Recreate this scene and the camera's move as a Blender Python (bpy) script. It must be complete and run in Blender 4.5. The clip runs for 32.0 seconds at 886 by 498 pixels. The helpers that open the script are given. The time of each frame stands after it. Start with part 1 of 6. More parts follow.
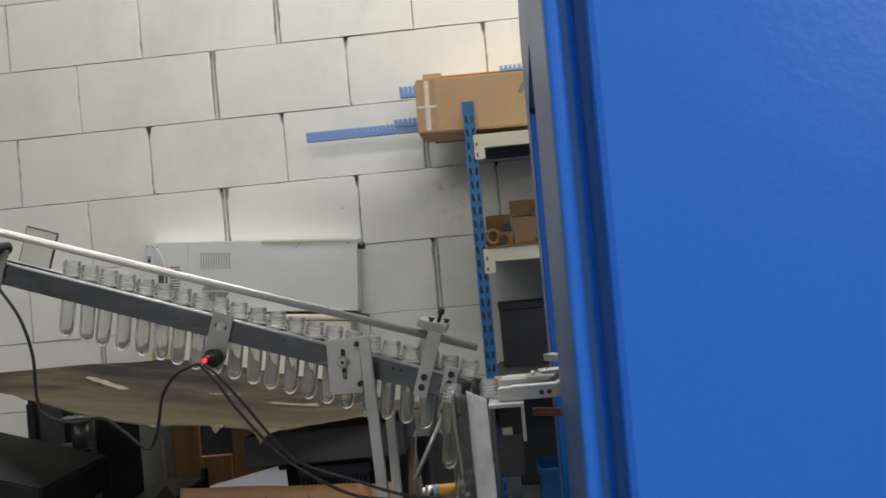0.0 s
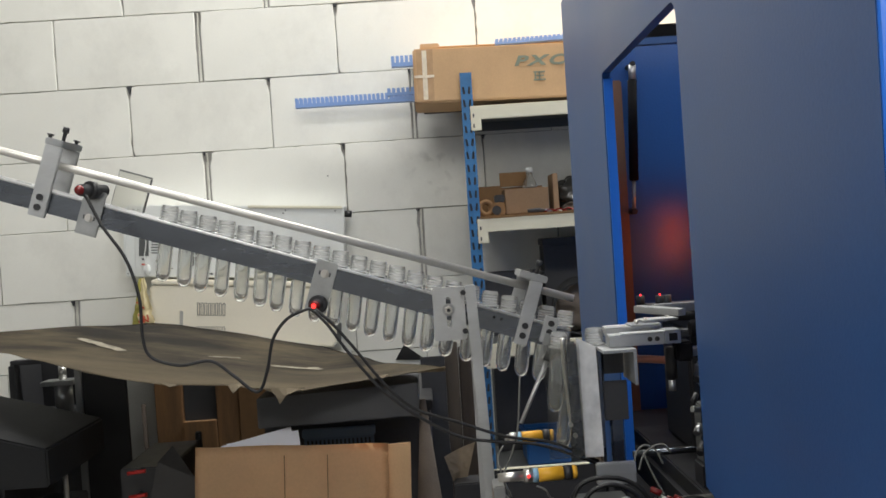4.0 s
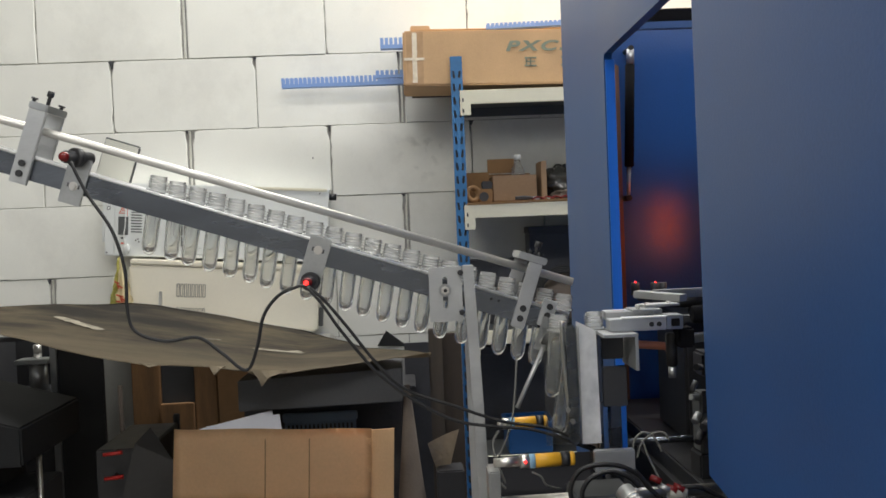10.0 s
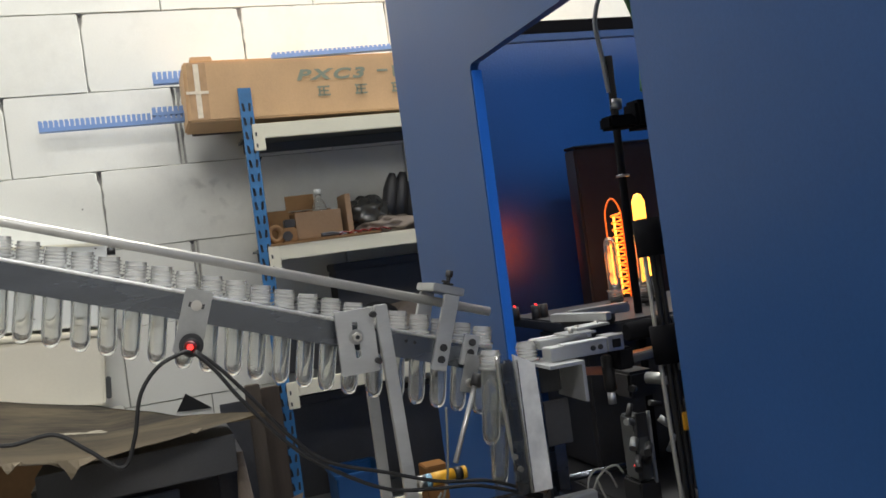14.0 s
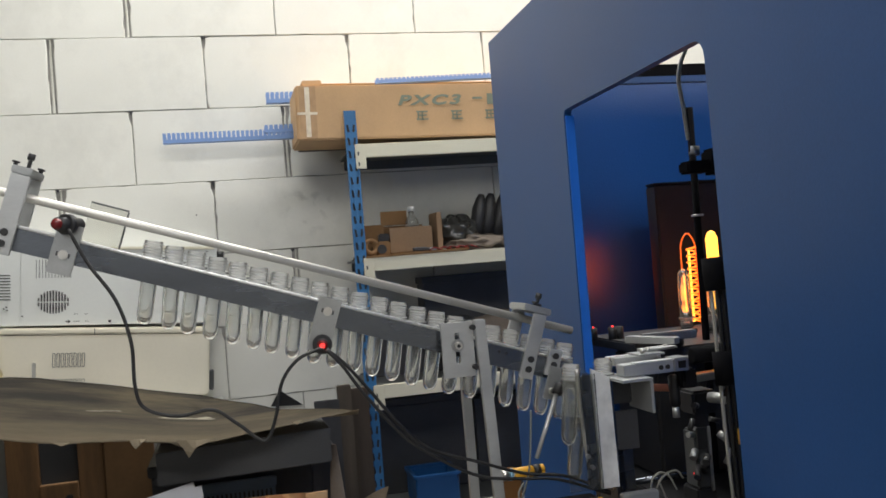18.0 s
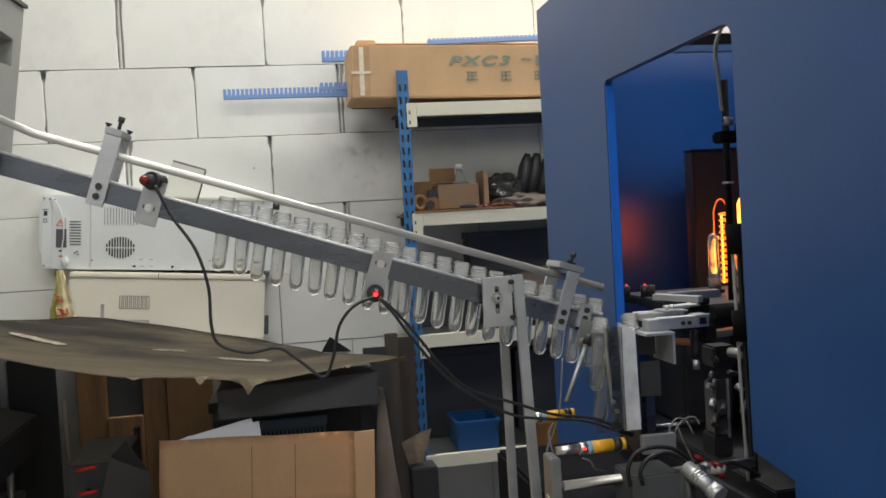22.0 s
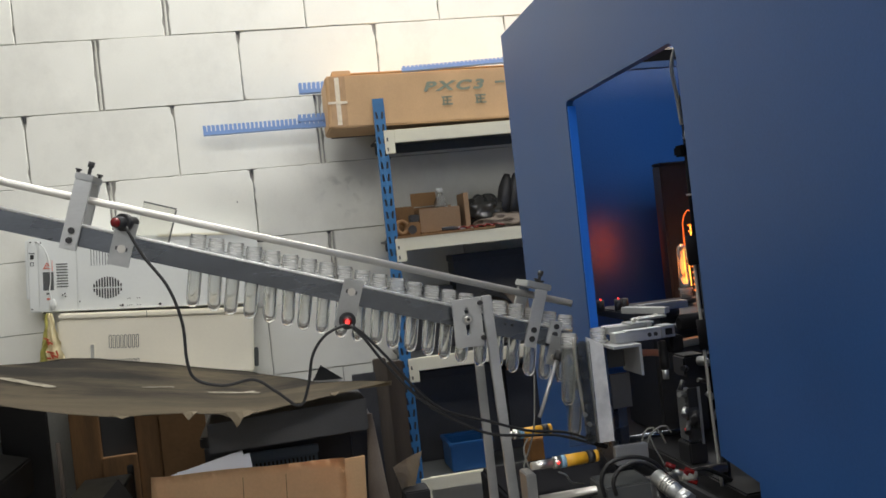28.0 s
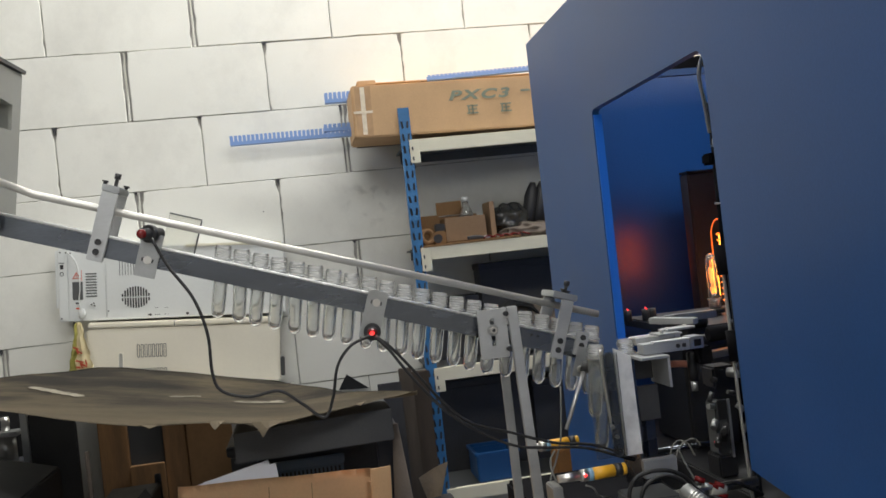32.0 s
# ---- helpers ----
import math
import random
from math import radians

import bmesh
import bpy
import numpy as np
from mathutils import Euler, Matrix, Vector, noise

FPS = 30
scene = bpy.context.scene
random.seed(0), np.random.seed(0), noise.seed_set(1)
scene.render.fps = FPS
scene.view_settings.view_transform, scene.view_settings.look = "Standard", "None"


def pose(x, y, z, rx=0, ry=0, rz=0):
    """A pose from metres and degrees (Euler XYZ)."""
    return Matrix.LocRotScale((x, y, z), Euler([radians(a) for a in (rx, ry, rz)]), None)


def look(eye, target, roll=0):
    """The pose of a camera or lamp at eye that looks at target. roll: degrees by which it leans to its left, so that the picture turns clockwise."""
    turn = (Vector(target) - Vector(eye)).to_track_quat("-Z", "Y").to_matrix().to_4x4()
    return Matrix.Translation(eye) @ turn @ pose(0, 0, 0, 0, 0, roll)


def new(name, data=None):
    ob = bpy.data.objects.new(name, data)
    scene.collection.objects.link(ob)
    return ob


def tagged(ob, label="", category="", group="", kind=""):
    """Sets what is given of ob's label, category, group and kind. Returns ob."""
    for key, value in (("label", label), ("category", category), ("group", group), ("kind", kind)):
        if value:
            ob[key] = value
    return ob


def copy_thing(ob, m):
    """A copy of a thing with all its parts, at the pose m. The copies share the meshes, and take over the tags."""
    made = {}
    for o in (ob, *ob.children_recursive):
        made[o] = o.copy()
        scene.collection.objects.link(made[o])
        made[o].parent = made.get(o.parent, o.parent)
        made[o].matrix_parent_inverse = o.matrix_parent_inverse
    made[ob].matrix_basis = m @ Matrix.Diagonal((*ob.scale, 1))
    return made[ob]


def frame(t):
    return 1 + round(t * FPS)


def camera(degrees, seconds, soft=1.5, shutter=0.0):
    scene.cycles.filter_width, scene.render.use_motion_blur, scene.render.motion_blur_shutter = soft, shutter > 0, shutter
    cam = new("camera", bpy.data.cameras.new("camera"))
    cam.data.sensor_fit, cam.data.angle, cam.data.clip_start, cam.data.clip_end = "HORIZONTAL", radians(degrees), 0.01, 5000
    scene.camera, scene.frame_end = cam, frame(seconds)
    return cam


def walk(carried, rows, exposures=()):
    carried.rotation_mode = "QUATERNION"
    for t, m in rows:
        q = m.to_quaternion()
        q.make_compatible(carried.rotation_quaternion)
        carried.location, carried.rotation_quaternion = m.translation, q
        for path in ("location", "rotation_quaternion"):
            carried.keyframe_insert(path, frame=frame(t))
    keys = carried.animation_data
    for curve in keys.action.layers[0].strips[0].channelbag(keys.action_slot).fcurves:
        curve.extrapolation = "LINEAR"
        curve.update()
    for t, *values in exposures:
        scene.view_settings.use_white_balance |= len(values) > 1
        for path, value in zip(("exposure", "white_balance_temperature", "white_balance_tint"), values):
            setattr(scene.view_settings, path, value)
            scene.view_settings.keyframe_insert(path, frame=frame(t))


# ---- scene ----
# ---------------- camera ----------------
cam = camera(52.75, 32.0, soft=1.6, shutter=0.3)
PATH = [
    (0.0, pose(0.6237, -3.8765, 1.4026, 90.621, 5.124, 4.122)),
    (0.5, pose(0.4354, -3.9308, 1.4078, 89.062, 6.276, -2.409)),
    (1.0, pose(0.3481, -3.9360, 1.3863, 86.664, 1.459, -4.696)),
    (1.5, pose(0.3286, -3.8962, 1.3903, 88.413, 2.381, -2.494)),
    (2.0, pose(0.3229, -3.8961, 1.3949, 89.658, 3.997, -0.526)),
    (2.5, pose(0.3089, -3.9012, 1.3840, 89.007, 3.468, 0.137)),
    (3.0, pose(0.3155, -3.9113, 1.3790, 88.713, 3.506, 0.093)),
    (3.5, pose(0.3293, -3.9214, 1.3827, 89.027, 3.934, -0.904)),
    (5.5, pose(0.3389, -3.9309, 1.3649, 88.776, 3.208, -0.823)),
    (6.0, pose(0.3300, -3.9429, 1.3707, 89.414, 3.007, 0.481)),
    (6.5, pose(0.3385, -3.9433, 1.3693, 88.727, 2.765, -0.173)),
    (7.0, pose(0.3390, -3.9361, 1.3618, 87.935, 1.637, -1.245)),
    (7.5, pose(0.3337, -3.9304, 1.3635, 88.155, 1.367, -1.861)),
    (8.0, pose(0.3236, -3.9250, 1.3719, 88.463, 2.123, -1.204)),
    (8.5, pose(0.3036, -3.9345, 1.3623, 87.541, 1.103, -1.901)),
    (9.0, pose(0.2962, -3.9347, 1.3656, 88.211, 1.640, -2.031)),
    (9.5, pose(0.3056, -3.9118, 1.3638, 88.403, 1.999, -1.513)),
    (10.0, pose(0.3049, -3.8849, 1.3628, 88.293, 2.348, -2.468)),
    (10.5, pose(0.2991, -3.8763, 1.3634, 88.411, 2.447, -3.313)),
    (11.0, pose(0.3023, -3.8767, 1.3639, 88.509, 2.460, -3.802)),
    (11.5, pose(0.3129, -3.8813, 1.3611, 88.368, 2.637, -3.931)),
    (12.0, pose(0.3171, -3.8847, 1.3600, 88.319, 2.915, -4.429)),
    (12.5, pose(0.2887, -3.8814, 1.3726, 87.811, 3.709, -6.469)),
    (13.0, pose(0.2427, -3.8449, 1.3647, 87.641, 4.501, -10.050)),
    (13.5, pose(0.1805, -3.6965, 1.3695, 89.103, 8.772, -16.640)),
    (15.5, pose(0.0102, -3.6405, 1.3676, 89.891, 3.651, -22.744)),
    (16.0, pose(0.0735, -3.7288, 1.3760, 90.707, 5.471, -11.981)),
    (16.5, pose(0.0444, -3.7868, 1.3825, 90.755, 7.294, -14.207)),
    (17.0, pose(-0.0263, -3.7996, 1.3966, 90.577, 5.287, -21.947)),
    (17.5, pose(-0.0300, -3.8232, 1.3935, 90.903, 3.970, -18.773)),
    (18.0, pose(0.0319, -3.8533, 1.3889, 90.807, 4.520, -13.548)),
    (18.5, pose(0.0402, -3.8742, 1.3922, 92.455, 6.559, -13.623)),
    (19.0, pose(0.0277, -3.8679, 1.3910, 92.273, 6.076, -14.528)),
    (19.5, pose(0.0388, -3.8582, 1.3817, 91.314, 6.160, -15.147)),
    (20.0, pose(0.0452, -3.8683, 1.3918, 92.216, 6.845, -15.270)),
    (20.5, pose(0.0226, -3.8986, 1.3979, 92.312, 6.826, -11.177)),
    (21.0, pose(0.0382, -3.9325, 1.3913, 90.465, 5.857, -11.324)),
    (21.5, pose(0.0291, -3.9667, 1.3899, 88.234, 3.722, -10.900)),
    (22.0, pose(0.0076, -3.9872, 1.3971, 88.069, 3.142, -10.513)),
    (22.5, pose(-0.0014, -3.9948, 1.4010, 89.106, 2.945, -8.024)),
    (23.0, pose(-0.0059, -3.9995, 1.4128, 90.914, 3.758, -6.476)),
    (23.5, pose(0.0047, -4.0092, 1.4062, 89.465, 3.795, -4.269)),
    (24.0, pose(0.0109, -4.0136, 1.3955, 88.628, 3.758, -8.170)),
    (24.5, pose(0.0396, -4.0281, 1.3927, 88.753, 5.325, -9.593)),
    (25.0, pose(0.0604, -4.0397, 1.3941, 89.133, 5.198, -10.732)),
    (25.5, pose(0.0607, -4.0369, 1.3940, 88.997, 4.937, -10.210)),
    (27.5, pose(0.0526, -4.0228, 1.3933, 88.927, 6.245, -10.960)),
    (28.0, pose(0.0465, -4.0311, 1.3988, 89.444, 6.080, -10.888)),
    (28.5, pose(0.0467, -4.0377, 1.3986, 89.439, 4.973, -10.760)),
    (29.0, pose(0.0566, -4.0312, 1.3983, 89.341, 5.198, -10.762)),
    (29.5, pose(0.0580, -4.0218, 1.3997, 89.397, 6.106, -10.339)),
    (30.0, pose(0.0551, -4.0223, 1.4010, 89.677, 6.244, -9.994)),
    (30.5, pose(0.0551, -4.0293, 1.4026, 89.894, 6.751, -9.521)),
    (31.0, pose(0.0501, -4.0354, 1.4035, 90.123, 6.453, -9.169)),
    (31.5, pose(0.0553, -4.0287, 1.4020, 90.258, 6.611, -8.992)),
    (32.0, pose(0.0504, -4.0224, 1.4024, 90.145, 6.229, -9.205)),
]
walk(cam, PATH, exposures=[(0.0, -0.5), (0.5, -0.08), (1.0, 0.05), (6.5, -0.07), (8.0, -0.05), (10.0, 0.0), (13.5, 0.0), (15.6, -0.2), (16.0, -0.38), (17.0, -0.2), (18.0, -0.12), (32.0, -0.10)])

# ---------------- world and light ----------------
world = bpy.data.worlds.new("world")
scene.world = world
world.use_nodes = True
wn = world.node_tree
bg = wn.nodes["Background"]
sky = wn.nodes.new("ShaderNodeTexSky")
sky.sky_type = "NISHITA"
sky.sun_disc = False
sky.sun_elevation, sky.sun_rotation = radians(40), radians(200)
wn.links.new(sky.outputs[0], bg.inputs[0])
bg.inputs[1].default_value = 0.10


def area(name, m, sx, sy, watts, colour):
    lamp = bpy.data.lights.new(name, "AREA")
    lamp.shape, lamp.size, lamp.size_y, lamp.energy, lamp.color = "RECTANGLE", sx, sy, watts, colour
    ob = new(name, lamp)
    ob.matrix_world = m
    return ob


DAY = (1.0, 0.985, 0.945)
# added daylight lamps out of view: two at the south wall, two under the roof
area("window_daylight", look((4.6, -8.85, 3.5), (1.0, 0, 1.5)), 2.4, 1.4, 80, DAY)
area("window_daylight", look((-1.7, -8.85, 3.5), (-0.3, 0, 1.0)), 2.6, 1.4, 10, DAY)
area("roof_daylight", look((0.0, -5.9, 4.74), (0.0, -5.9, 0)), 5.6, 1.3, 224, DAY)
area("roof_daylight", look((1.2, -0.8, 4.74), (1.2, -0.8, 0)), 4.4, 0.6, 212, DAY)

# added invisible lamps for the heater's glow: on the rear wall, and by the preforms
HOT = (1.0, 0.105, 0.02)
area("heater_glow", look((0.985, -1.90, 1.335), (0.935, -1.74, 1.335)), 0.03, 0.12, 0.13, HOT)
preform_lamp = bpy.data.lights.new("coil_glow", "POINT")
preform_lamp.energy, preform_lamp.color, preform_lamp.shadow_soft_size = 0.05, (1.0, 0.25, 0.04), 0.02
new("coil_glow", preform_lamp).location = (0.955, -2.125, 1.285)

# ---------------- materials ----------------


def mat(name, base, rough=0.6, metal=0.0, var=0.12, scale=6.0, bump=0.0, bscale=90.0, alt=None, spec=0.5, stretch=(1, 1, 1), rvar=0.1, rnd=0.0, obj=True):
    """Procedural surface: broad stains and fine grain over a base colour, with bump and varied gloss."""
    m = bpy.data.materials.new(name)
    m.use_nodes = True
    nt = m.node_tree
    n, l = nt.nodes, nt.links
    p = n["Principled BSDF"]
    p.inputs["Metallic"].default_value = metal
    p.inputs["Specular IOR Level"].default_value = spec
    tc = n.new("ShaderNodeTexCoord")
    mp = n.new("ShaderNodeMapping")
    mp.inputs["Scale"].default_value = stretch
    l.new(tc.outputs["Object"], mp.inputs[0])
    a = n.new("ShaderNodeTexNoise")
    a.inputs["Scale"].default_value, a.inputs["Detail"].default_value = scale, 6
    b = n.new("ShaderNodeTexNoise")
    b.inputs["Scale"].default_value, b.inputs["Detail"].default_value = bscale, 4
    l.new(mp.outputs[0], a.inputs[0])
    l.new(mp.outputs[0], b.inputs[0])
    add = n.new("ShaderNodeMath")
    add.operation = "MULTIPLY_ADD"
    add.inputs[1].default_value = 0.35
    l.new(b.outputs[0], add.inputs[0])
    l.new(a.outputs[0], add.inputs[2])
    src = add.outputs[0]
    if rnd:
        info = n.new("ShaderNodeObjectInfo")
        r2 = n.new("ShaderNodeMath")
        r2.operation = "MULTIPLY_ADD"
        r2.inputs[1].default_value = rnd
        l.new(info.outputs["Random"], r2.inputs[0])
        l.new(src, r2.inputs[2])
        src = r2.outputs[0]
    ramp = n.new("ShaderNodeMapRange")
    ramp.inputs["From Min"].default_value, ramp.inputs["From Max"].default_value = 0.35, 1.0 + rnd
    l.new(src, ramp.inputs[0])
    mix = n.new("ShaderNodeMix")
    mix.data_type = "RGBA"
    lo = alt if alt else tuple(c * (1 - var) for c in base)
    hi = tuple(min(1, c * (1 + var * 0.6)) for c in base)
    mix.inputs["A"].default_value, mix.inputs["B"].default_value = (*lo, 1), (*hi, 1)
    l.new(ramp.outputs[0], mix.inputs["Factor"])
    l.new(mix.outputs["Result"], p.inputs["Base Color"])
    rr = n.new("ShaderNodeMapRange")
    rr.inputs["To Min"].default_value, rr.inputs["To Max"].default_value = max(0.02, rough - rvar), min(1, rough + rvar)
    l.new(a.outputs[0], rr.inputs[0])
    l.new(rr.outputs[0], p.inputs["Roughness"])
    if bump:
        bp = n.new("ShaderNodeBump")
        bp.inputs["Strength"].default_value, bp.inputs["Distance"].default_value = bump, 0.002
        l.new(b.outputs[0], bp.inputs["Height"])
        l.new(bp.outputs[0], p.inputs["Normal"])
    return m


def glow(name, colour, strength):
    m = bpy.data.materials.new(name)
    m.use_nodes = True
    p = m.node_tree.nodes["Principled BSDF"]
    p.inputs["Base Color"].default_value = (*colour, 1)
    p.inputs["Emission Color"].default_value = (*colour, 1)
    p.inputs["Emission Strength"].default_value = strength
    return m


M_BLOCK = mat("aerated_block", (0.80, 0.795, 0.735), 0.95, var=0.09, scale=3.2, bump=0.16, bscale=150, rnd=0.14)
grime = M_BLOCK.node_tree
gn, gl_ = grime.nodes, grime.links
gp_ = gn["Principled BSDF"]
gsrc = gp_.inputs["Base Color"].links[0].from_socket
gc = gn.new("ShaderNodeTexCoord")
g1_ = gn.new("ShaderNodeTexNoise")
g1_.inputs["Scale"].default_value, g1_.inputs["Detail"].default_value, g1_.inputs["Roughness"].default_value = 1.7, 8, 0.7
gmap = gn.new("ShaderNodeMapping")
gmap.inputs["Scale"].default_value = (1, 1, 0.8)
ginfo = gn.new("ShaderNodeObjectInfo")
gl_.new(gc.outputs["Object"], gmap.inputs[0])
gl_.new(ginfo.outputs["Location"], gmap.inputs["Location"])
gl_.new(gmap.outputs[0], g1_.inputs[0])
gr = gn.new("ShaderNodeMapRange")
gr.inputs["From Min"].default_value, gr.inputs["From Max"].default_value = 0.50, 0.78
gr.inputs["To Max"].default_value = 0.34
gl_.new(g1_.outputs[0], gr.inputs[0])
gm_ = gn.new("ShaderNodeMix")
gm_.data_type = "RGBA"
gm_.inputs["B"].default_value = (0.36, 0.345, 0.315, 1)
gl_.new(gr.outputs[0], gm_.inputs["Factor"])
gl_.new(gsrc, gm_.inputs["A"])
gl_.new(gm_.outputs["Result"], gp_.inputs["Base Color"])
gv = gn.new("ShaderNodeTexVoronoi")
gv.inputs["Scale"].default_value = 4.5
gl_.new(gmap.outputs[0], gv.inputs["Vector"])
gs = gn.new("ShaderNodeMath")
gs.operation, gs.inputs[1].default_value = "LESS_THAN", 0.018
gl_.new(gv.outputs["Distance"], gs.inputs[0])
gm2 = gn.new("ShaderNodeMix")
gm2.data_type = "RGBA"
gm2.inputs["B"].default_value = (0.22, 0.21, 0.19, 1)
gl_.new(gs.outputs[0], gm2.inputs["Factor"])
gl_.new(gm_.outputs["Result"], gm2.inputs["A"])
gl_.new(gm2.outputs["Result"], gp_.inputs["Base Color"])
M_MORTAR = mat("mortar", (0.50, 0.48, 0.45), 0.95, scale=7, bump=0.8, alt=(0.17, 0.165, 0.155))
M_CONC = mat("concrete", (0.27, 0.26, 0.245), 0.85, var=0.3, scale=2, bump=0.4)
M_PLASTER = mat("painted_plaster", (0.42, 0.41, 0.385), 0.9, var=0.15, scale=1.5, bump=0.3)
M_ROOF = mat("roof_sheet", (0.45, 0.46, 0.47), 0.6, var=0.1, scale=2)
# one machine blue in three tones: inside, lit front faces, shaded side
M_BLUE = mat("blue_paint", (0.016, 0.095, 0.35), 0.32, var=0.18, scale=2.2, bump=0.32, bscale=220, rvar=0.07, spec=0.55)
M_DOOR = mat("blue_paint_lit", (0.026, 0.19, 0.80), 0.30, var=0.06, scale=1.8, bump=0.13, bscale=160, rvar=0.06, spec=0.55)
M_SLATE = mat("blue_paint_shaded", (0.022, 0.085, 0.265), 0.38, var=0.20, scale=2.4, bump=0.07, bscale=220, rvar=0.09, spec=0.34)
M_ALU = mat("brushed_aluminium", (0.56, 0.57, 0.57), 0.40, 0.75, var=0.14, scale=30, bump=0.12, bscale=300, stretch=(0.3, 1, 1))
M_ALU_DULL = mat("dull_aluminium", (0.46, 0.47, 0.47), 0.36, 0.85, var=0.16, scale=25, bump=0.15, bscale=250)
M_BAR = mat("galvanised_bar", (0.195, 0.212, 0.242), 0.27, 1.0, var=0.30, scale=16, bump=0.05, bscale=260, stretch=(0.3, 1, 1.4), rvar=0.09)
M_RODS = mat("satin_rod", (0.70, 0.685, 0.64), 0.38, 0.55, var=0.12, scale=30, bump=0.06, bscale=240, rvar=0.05)
# pale, blotchy colour stands in for bright reflections on bare metal
M_BRIGHT = mat("bright_plate_sheen", (0.90, 0.91, 0.92), 0.34, 0.25, var=0.4, scale=22, bump=0.15, rvar=0.16)
M_STEEL = mat("polished_steel", (0.74, 0.72, 0.68), 0.34, 1.0, var=0.08, scale=20)
M_BLACK = mat("black_plastic", (0.026, 0.026, 0.028), 0.45, var=0.2, scale=20)
M_SLATEBLACK = mat("charcoal_machine_paint", (0.020, 0.021, 0.023), 0.6, var=0.3, scale=5, spec=0.3)
# matt black for black parts, and for places painted as unlit
M_BLACKSHADE = mat("matt_black_and_shade", (0.010, 0.010, 0.012), 0.95, var=0.3, scale=6, spec=0.08)
M_RUBBER = mat("black_cable", (0.012, 0.012, 0.013), 0.5, var=0.2, scale=40)
M_DARK = mat("dark_steel", (0.06, 0.061, 0.066), 0.55, 0.3, var=0.3, scale=8, bump=0.2)
M_GREYP = mat("grey_machine_paint", (0.095, 0.10, 0.10), 0.55, var=0.15, scale=5, bump=0.15, bscale=200)
M_FEED = mat("grey_hammer_paint", (0.40, 0.405, 0.37), 0.5, var=0.12, scale=6, bump=0.05, bscale=240)
M_CARD = mat("cardboard", (0.62, 0.40, 0.215), 0.85, var=0.16, scale=5, bump=0.25, bscale=140, stretch=(1.4, 1, 1))
M_CARD_OLD = mat("old_cardboard", (0.36, 0.235, 0.14), 0.9, var=0.2, scale=6, bump=0.25, bscale=120)
# cardboard lightened to make up for weak light on the carton's front
M_KRAFT = mat("lit_kraft_board", (0.80, 0.545, 0.315), 0.85, var=0.16, scale=4, bump=0.2, bscale=120)
M_CARD_D = mat("dark_cardboard", (0.24, 0.135, 0.06), 0.9, var=0.25, scale=5, bump=0.3, bscale=60)
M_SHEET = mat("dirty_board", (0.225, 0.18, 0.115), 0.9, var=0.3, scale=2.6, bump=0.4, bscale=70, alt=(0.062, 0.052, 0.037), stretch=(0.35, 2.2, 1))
# near-black streaks, faint along the front and full towards the back
bn, bl = M_SHEET.node_tree.nodes, M_SHEET.node_tree.links
bp_ = bn["Principled BSDF"]
bsrc = bp_.inputs["Base Color"].links[0].from_socket
btc = bn.new("ShaderNodeTexCoord")
bmp = bn.new("ShaderNodeMapping")
bmp.inputs["Scale"].default_value = (0.8, 2.6, 1)
bns = bn.new("ShaderNodeTexNoise")
bns.inputs["Scale"].default_value, bns.inputs["Detail"].default_value, bns.inputs["Roughness"].default_value = 2.6, 7, 0.62
bmr = bn.new("ShaderNodeMapRange")
bmr.inputs["From Min"].default_value, bmr.inputs["From Max"].default_value, bmr.inputs["To Max"].default_value = 0.36, 0.58, 0.92
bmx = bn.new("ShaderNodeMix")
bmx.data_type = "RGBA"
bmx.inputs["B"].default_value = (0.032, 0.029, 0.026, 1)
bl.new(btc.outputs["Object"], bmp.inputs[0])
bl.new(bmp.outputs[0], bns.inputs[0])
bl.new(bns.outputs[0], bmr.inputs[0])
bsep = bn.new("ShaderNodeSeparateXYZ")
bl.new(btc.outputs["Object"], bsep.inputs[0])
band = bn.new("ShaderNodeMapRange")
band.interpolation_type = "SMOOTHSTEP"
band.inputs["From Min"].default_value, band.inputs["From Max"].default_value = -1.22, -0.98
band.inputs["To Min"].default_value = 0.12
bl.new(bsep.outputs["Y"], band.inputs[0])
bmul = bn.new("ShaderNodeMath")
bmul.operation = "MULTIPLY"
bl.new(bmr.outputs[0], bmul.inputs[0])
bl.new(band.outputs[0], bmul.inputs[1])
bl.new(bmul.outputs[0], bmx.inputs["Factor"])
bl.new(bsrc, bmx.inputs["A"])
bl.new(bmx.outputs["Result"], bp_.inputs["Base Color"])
M_PAPER = mat("white_paper", (0.78, 0.80, 0.86), 0.8, var=0.04)
M_IVORY = mat("ivory_enamel", (0.72, 0.69, 0.55), 0.5, var=0.08, scale=6)
M_POSTB = mat("blue_shelf_paint", (0.034, 0.165, 0.38), 0.5, var=0.3, scale=12, bump=0.15)
M_DUCT = mat("blue_pvc", (0.20, 0.33, 0.64), 0.45, var=0.08, scale=10)
M_CASE = mat("white_enamel", (0.74, 0.76, 0.74), 0.45, var=0.08, scale=4)
# white darkened for the cabinet's shaded place under the board
M_CABINET = mat("shaded_white_enamel", (0.46, 0.46, 0.43), 0.6, var=0.2, scale=3)
M_CREAM = mat("cream_plastic", (0.83, 0.785, 0.655), 0.55, var=0.08, scale=4)
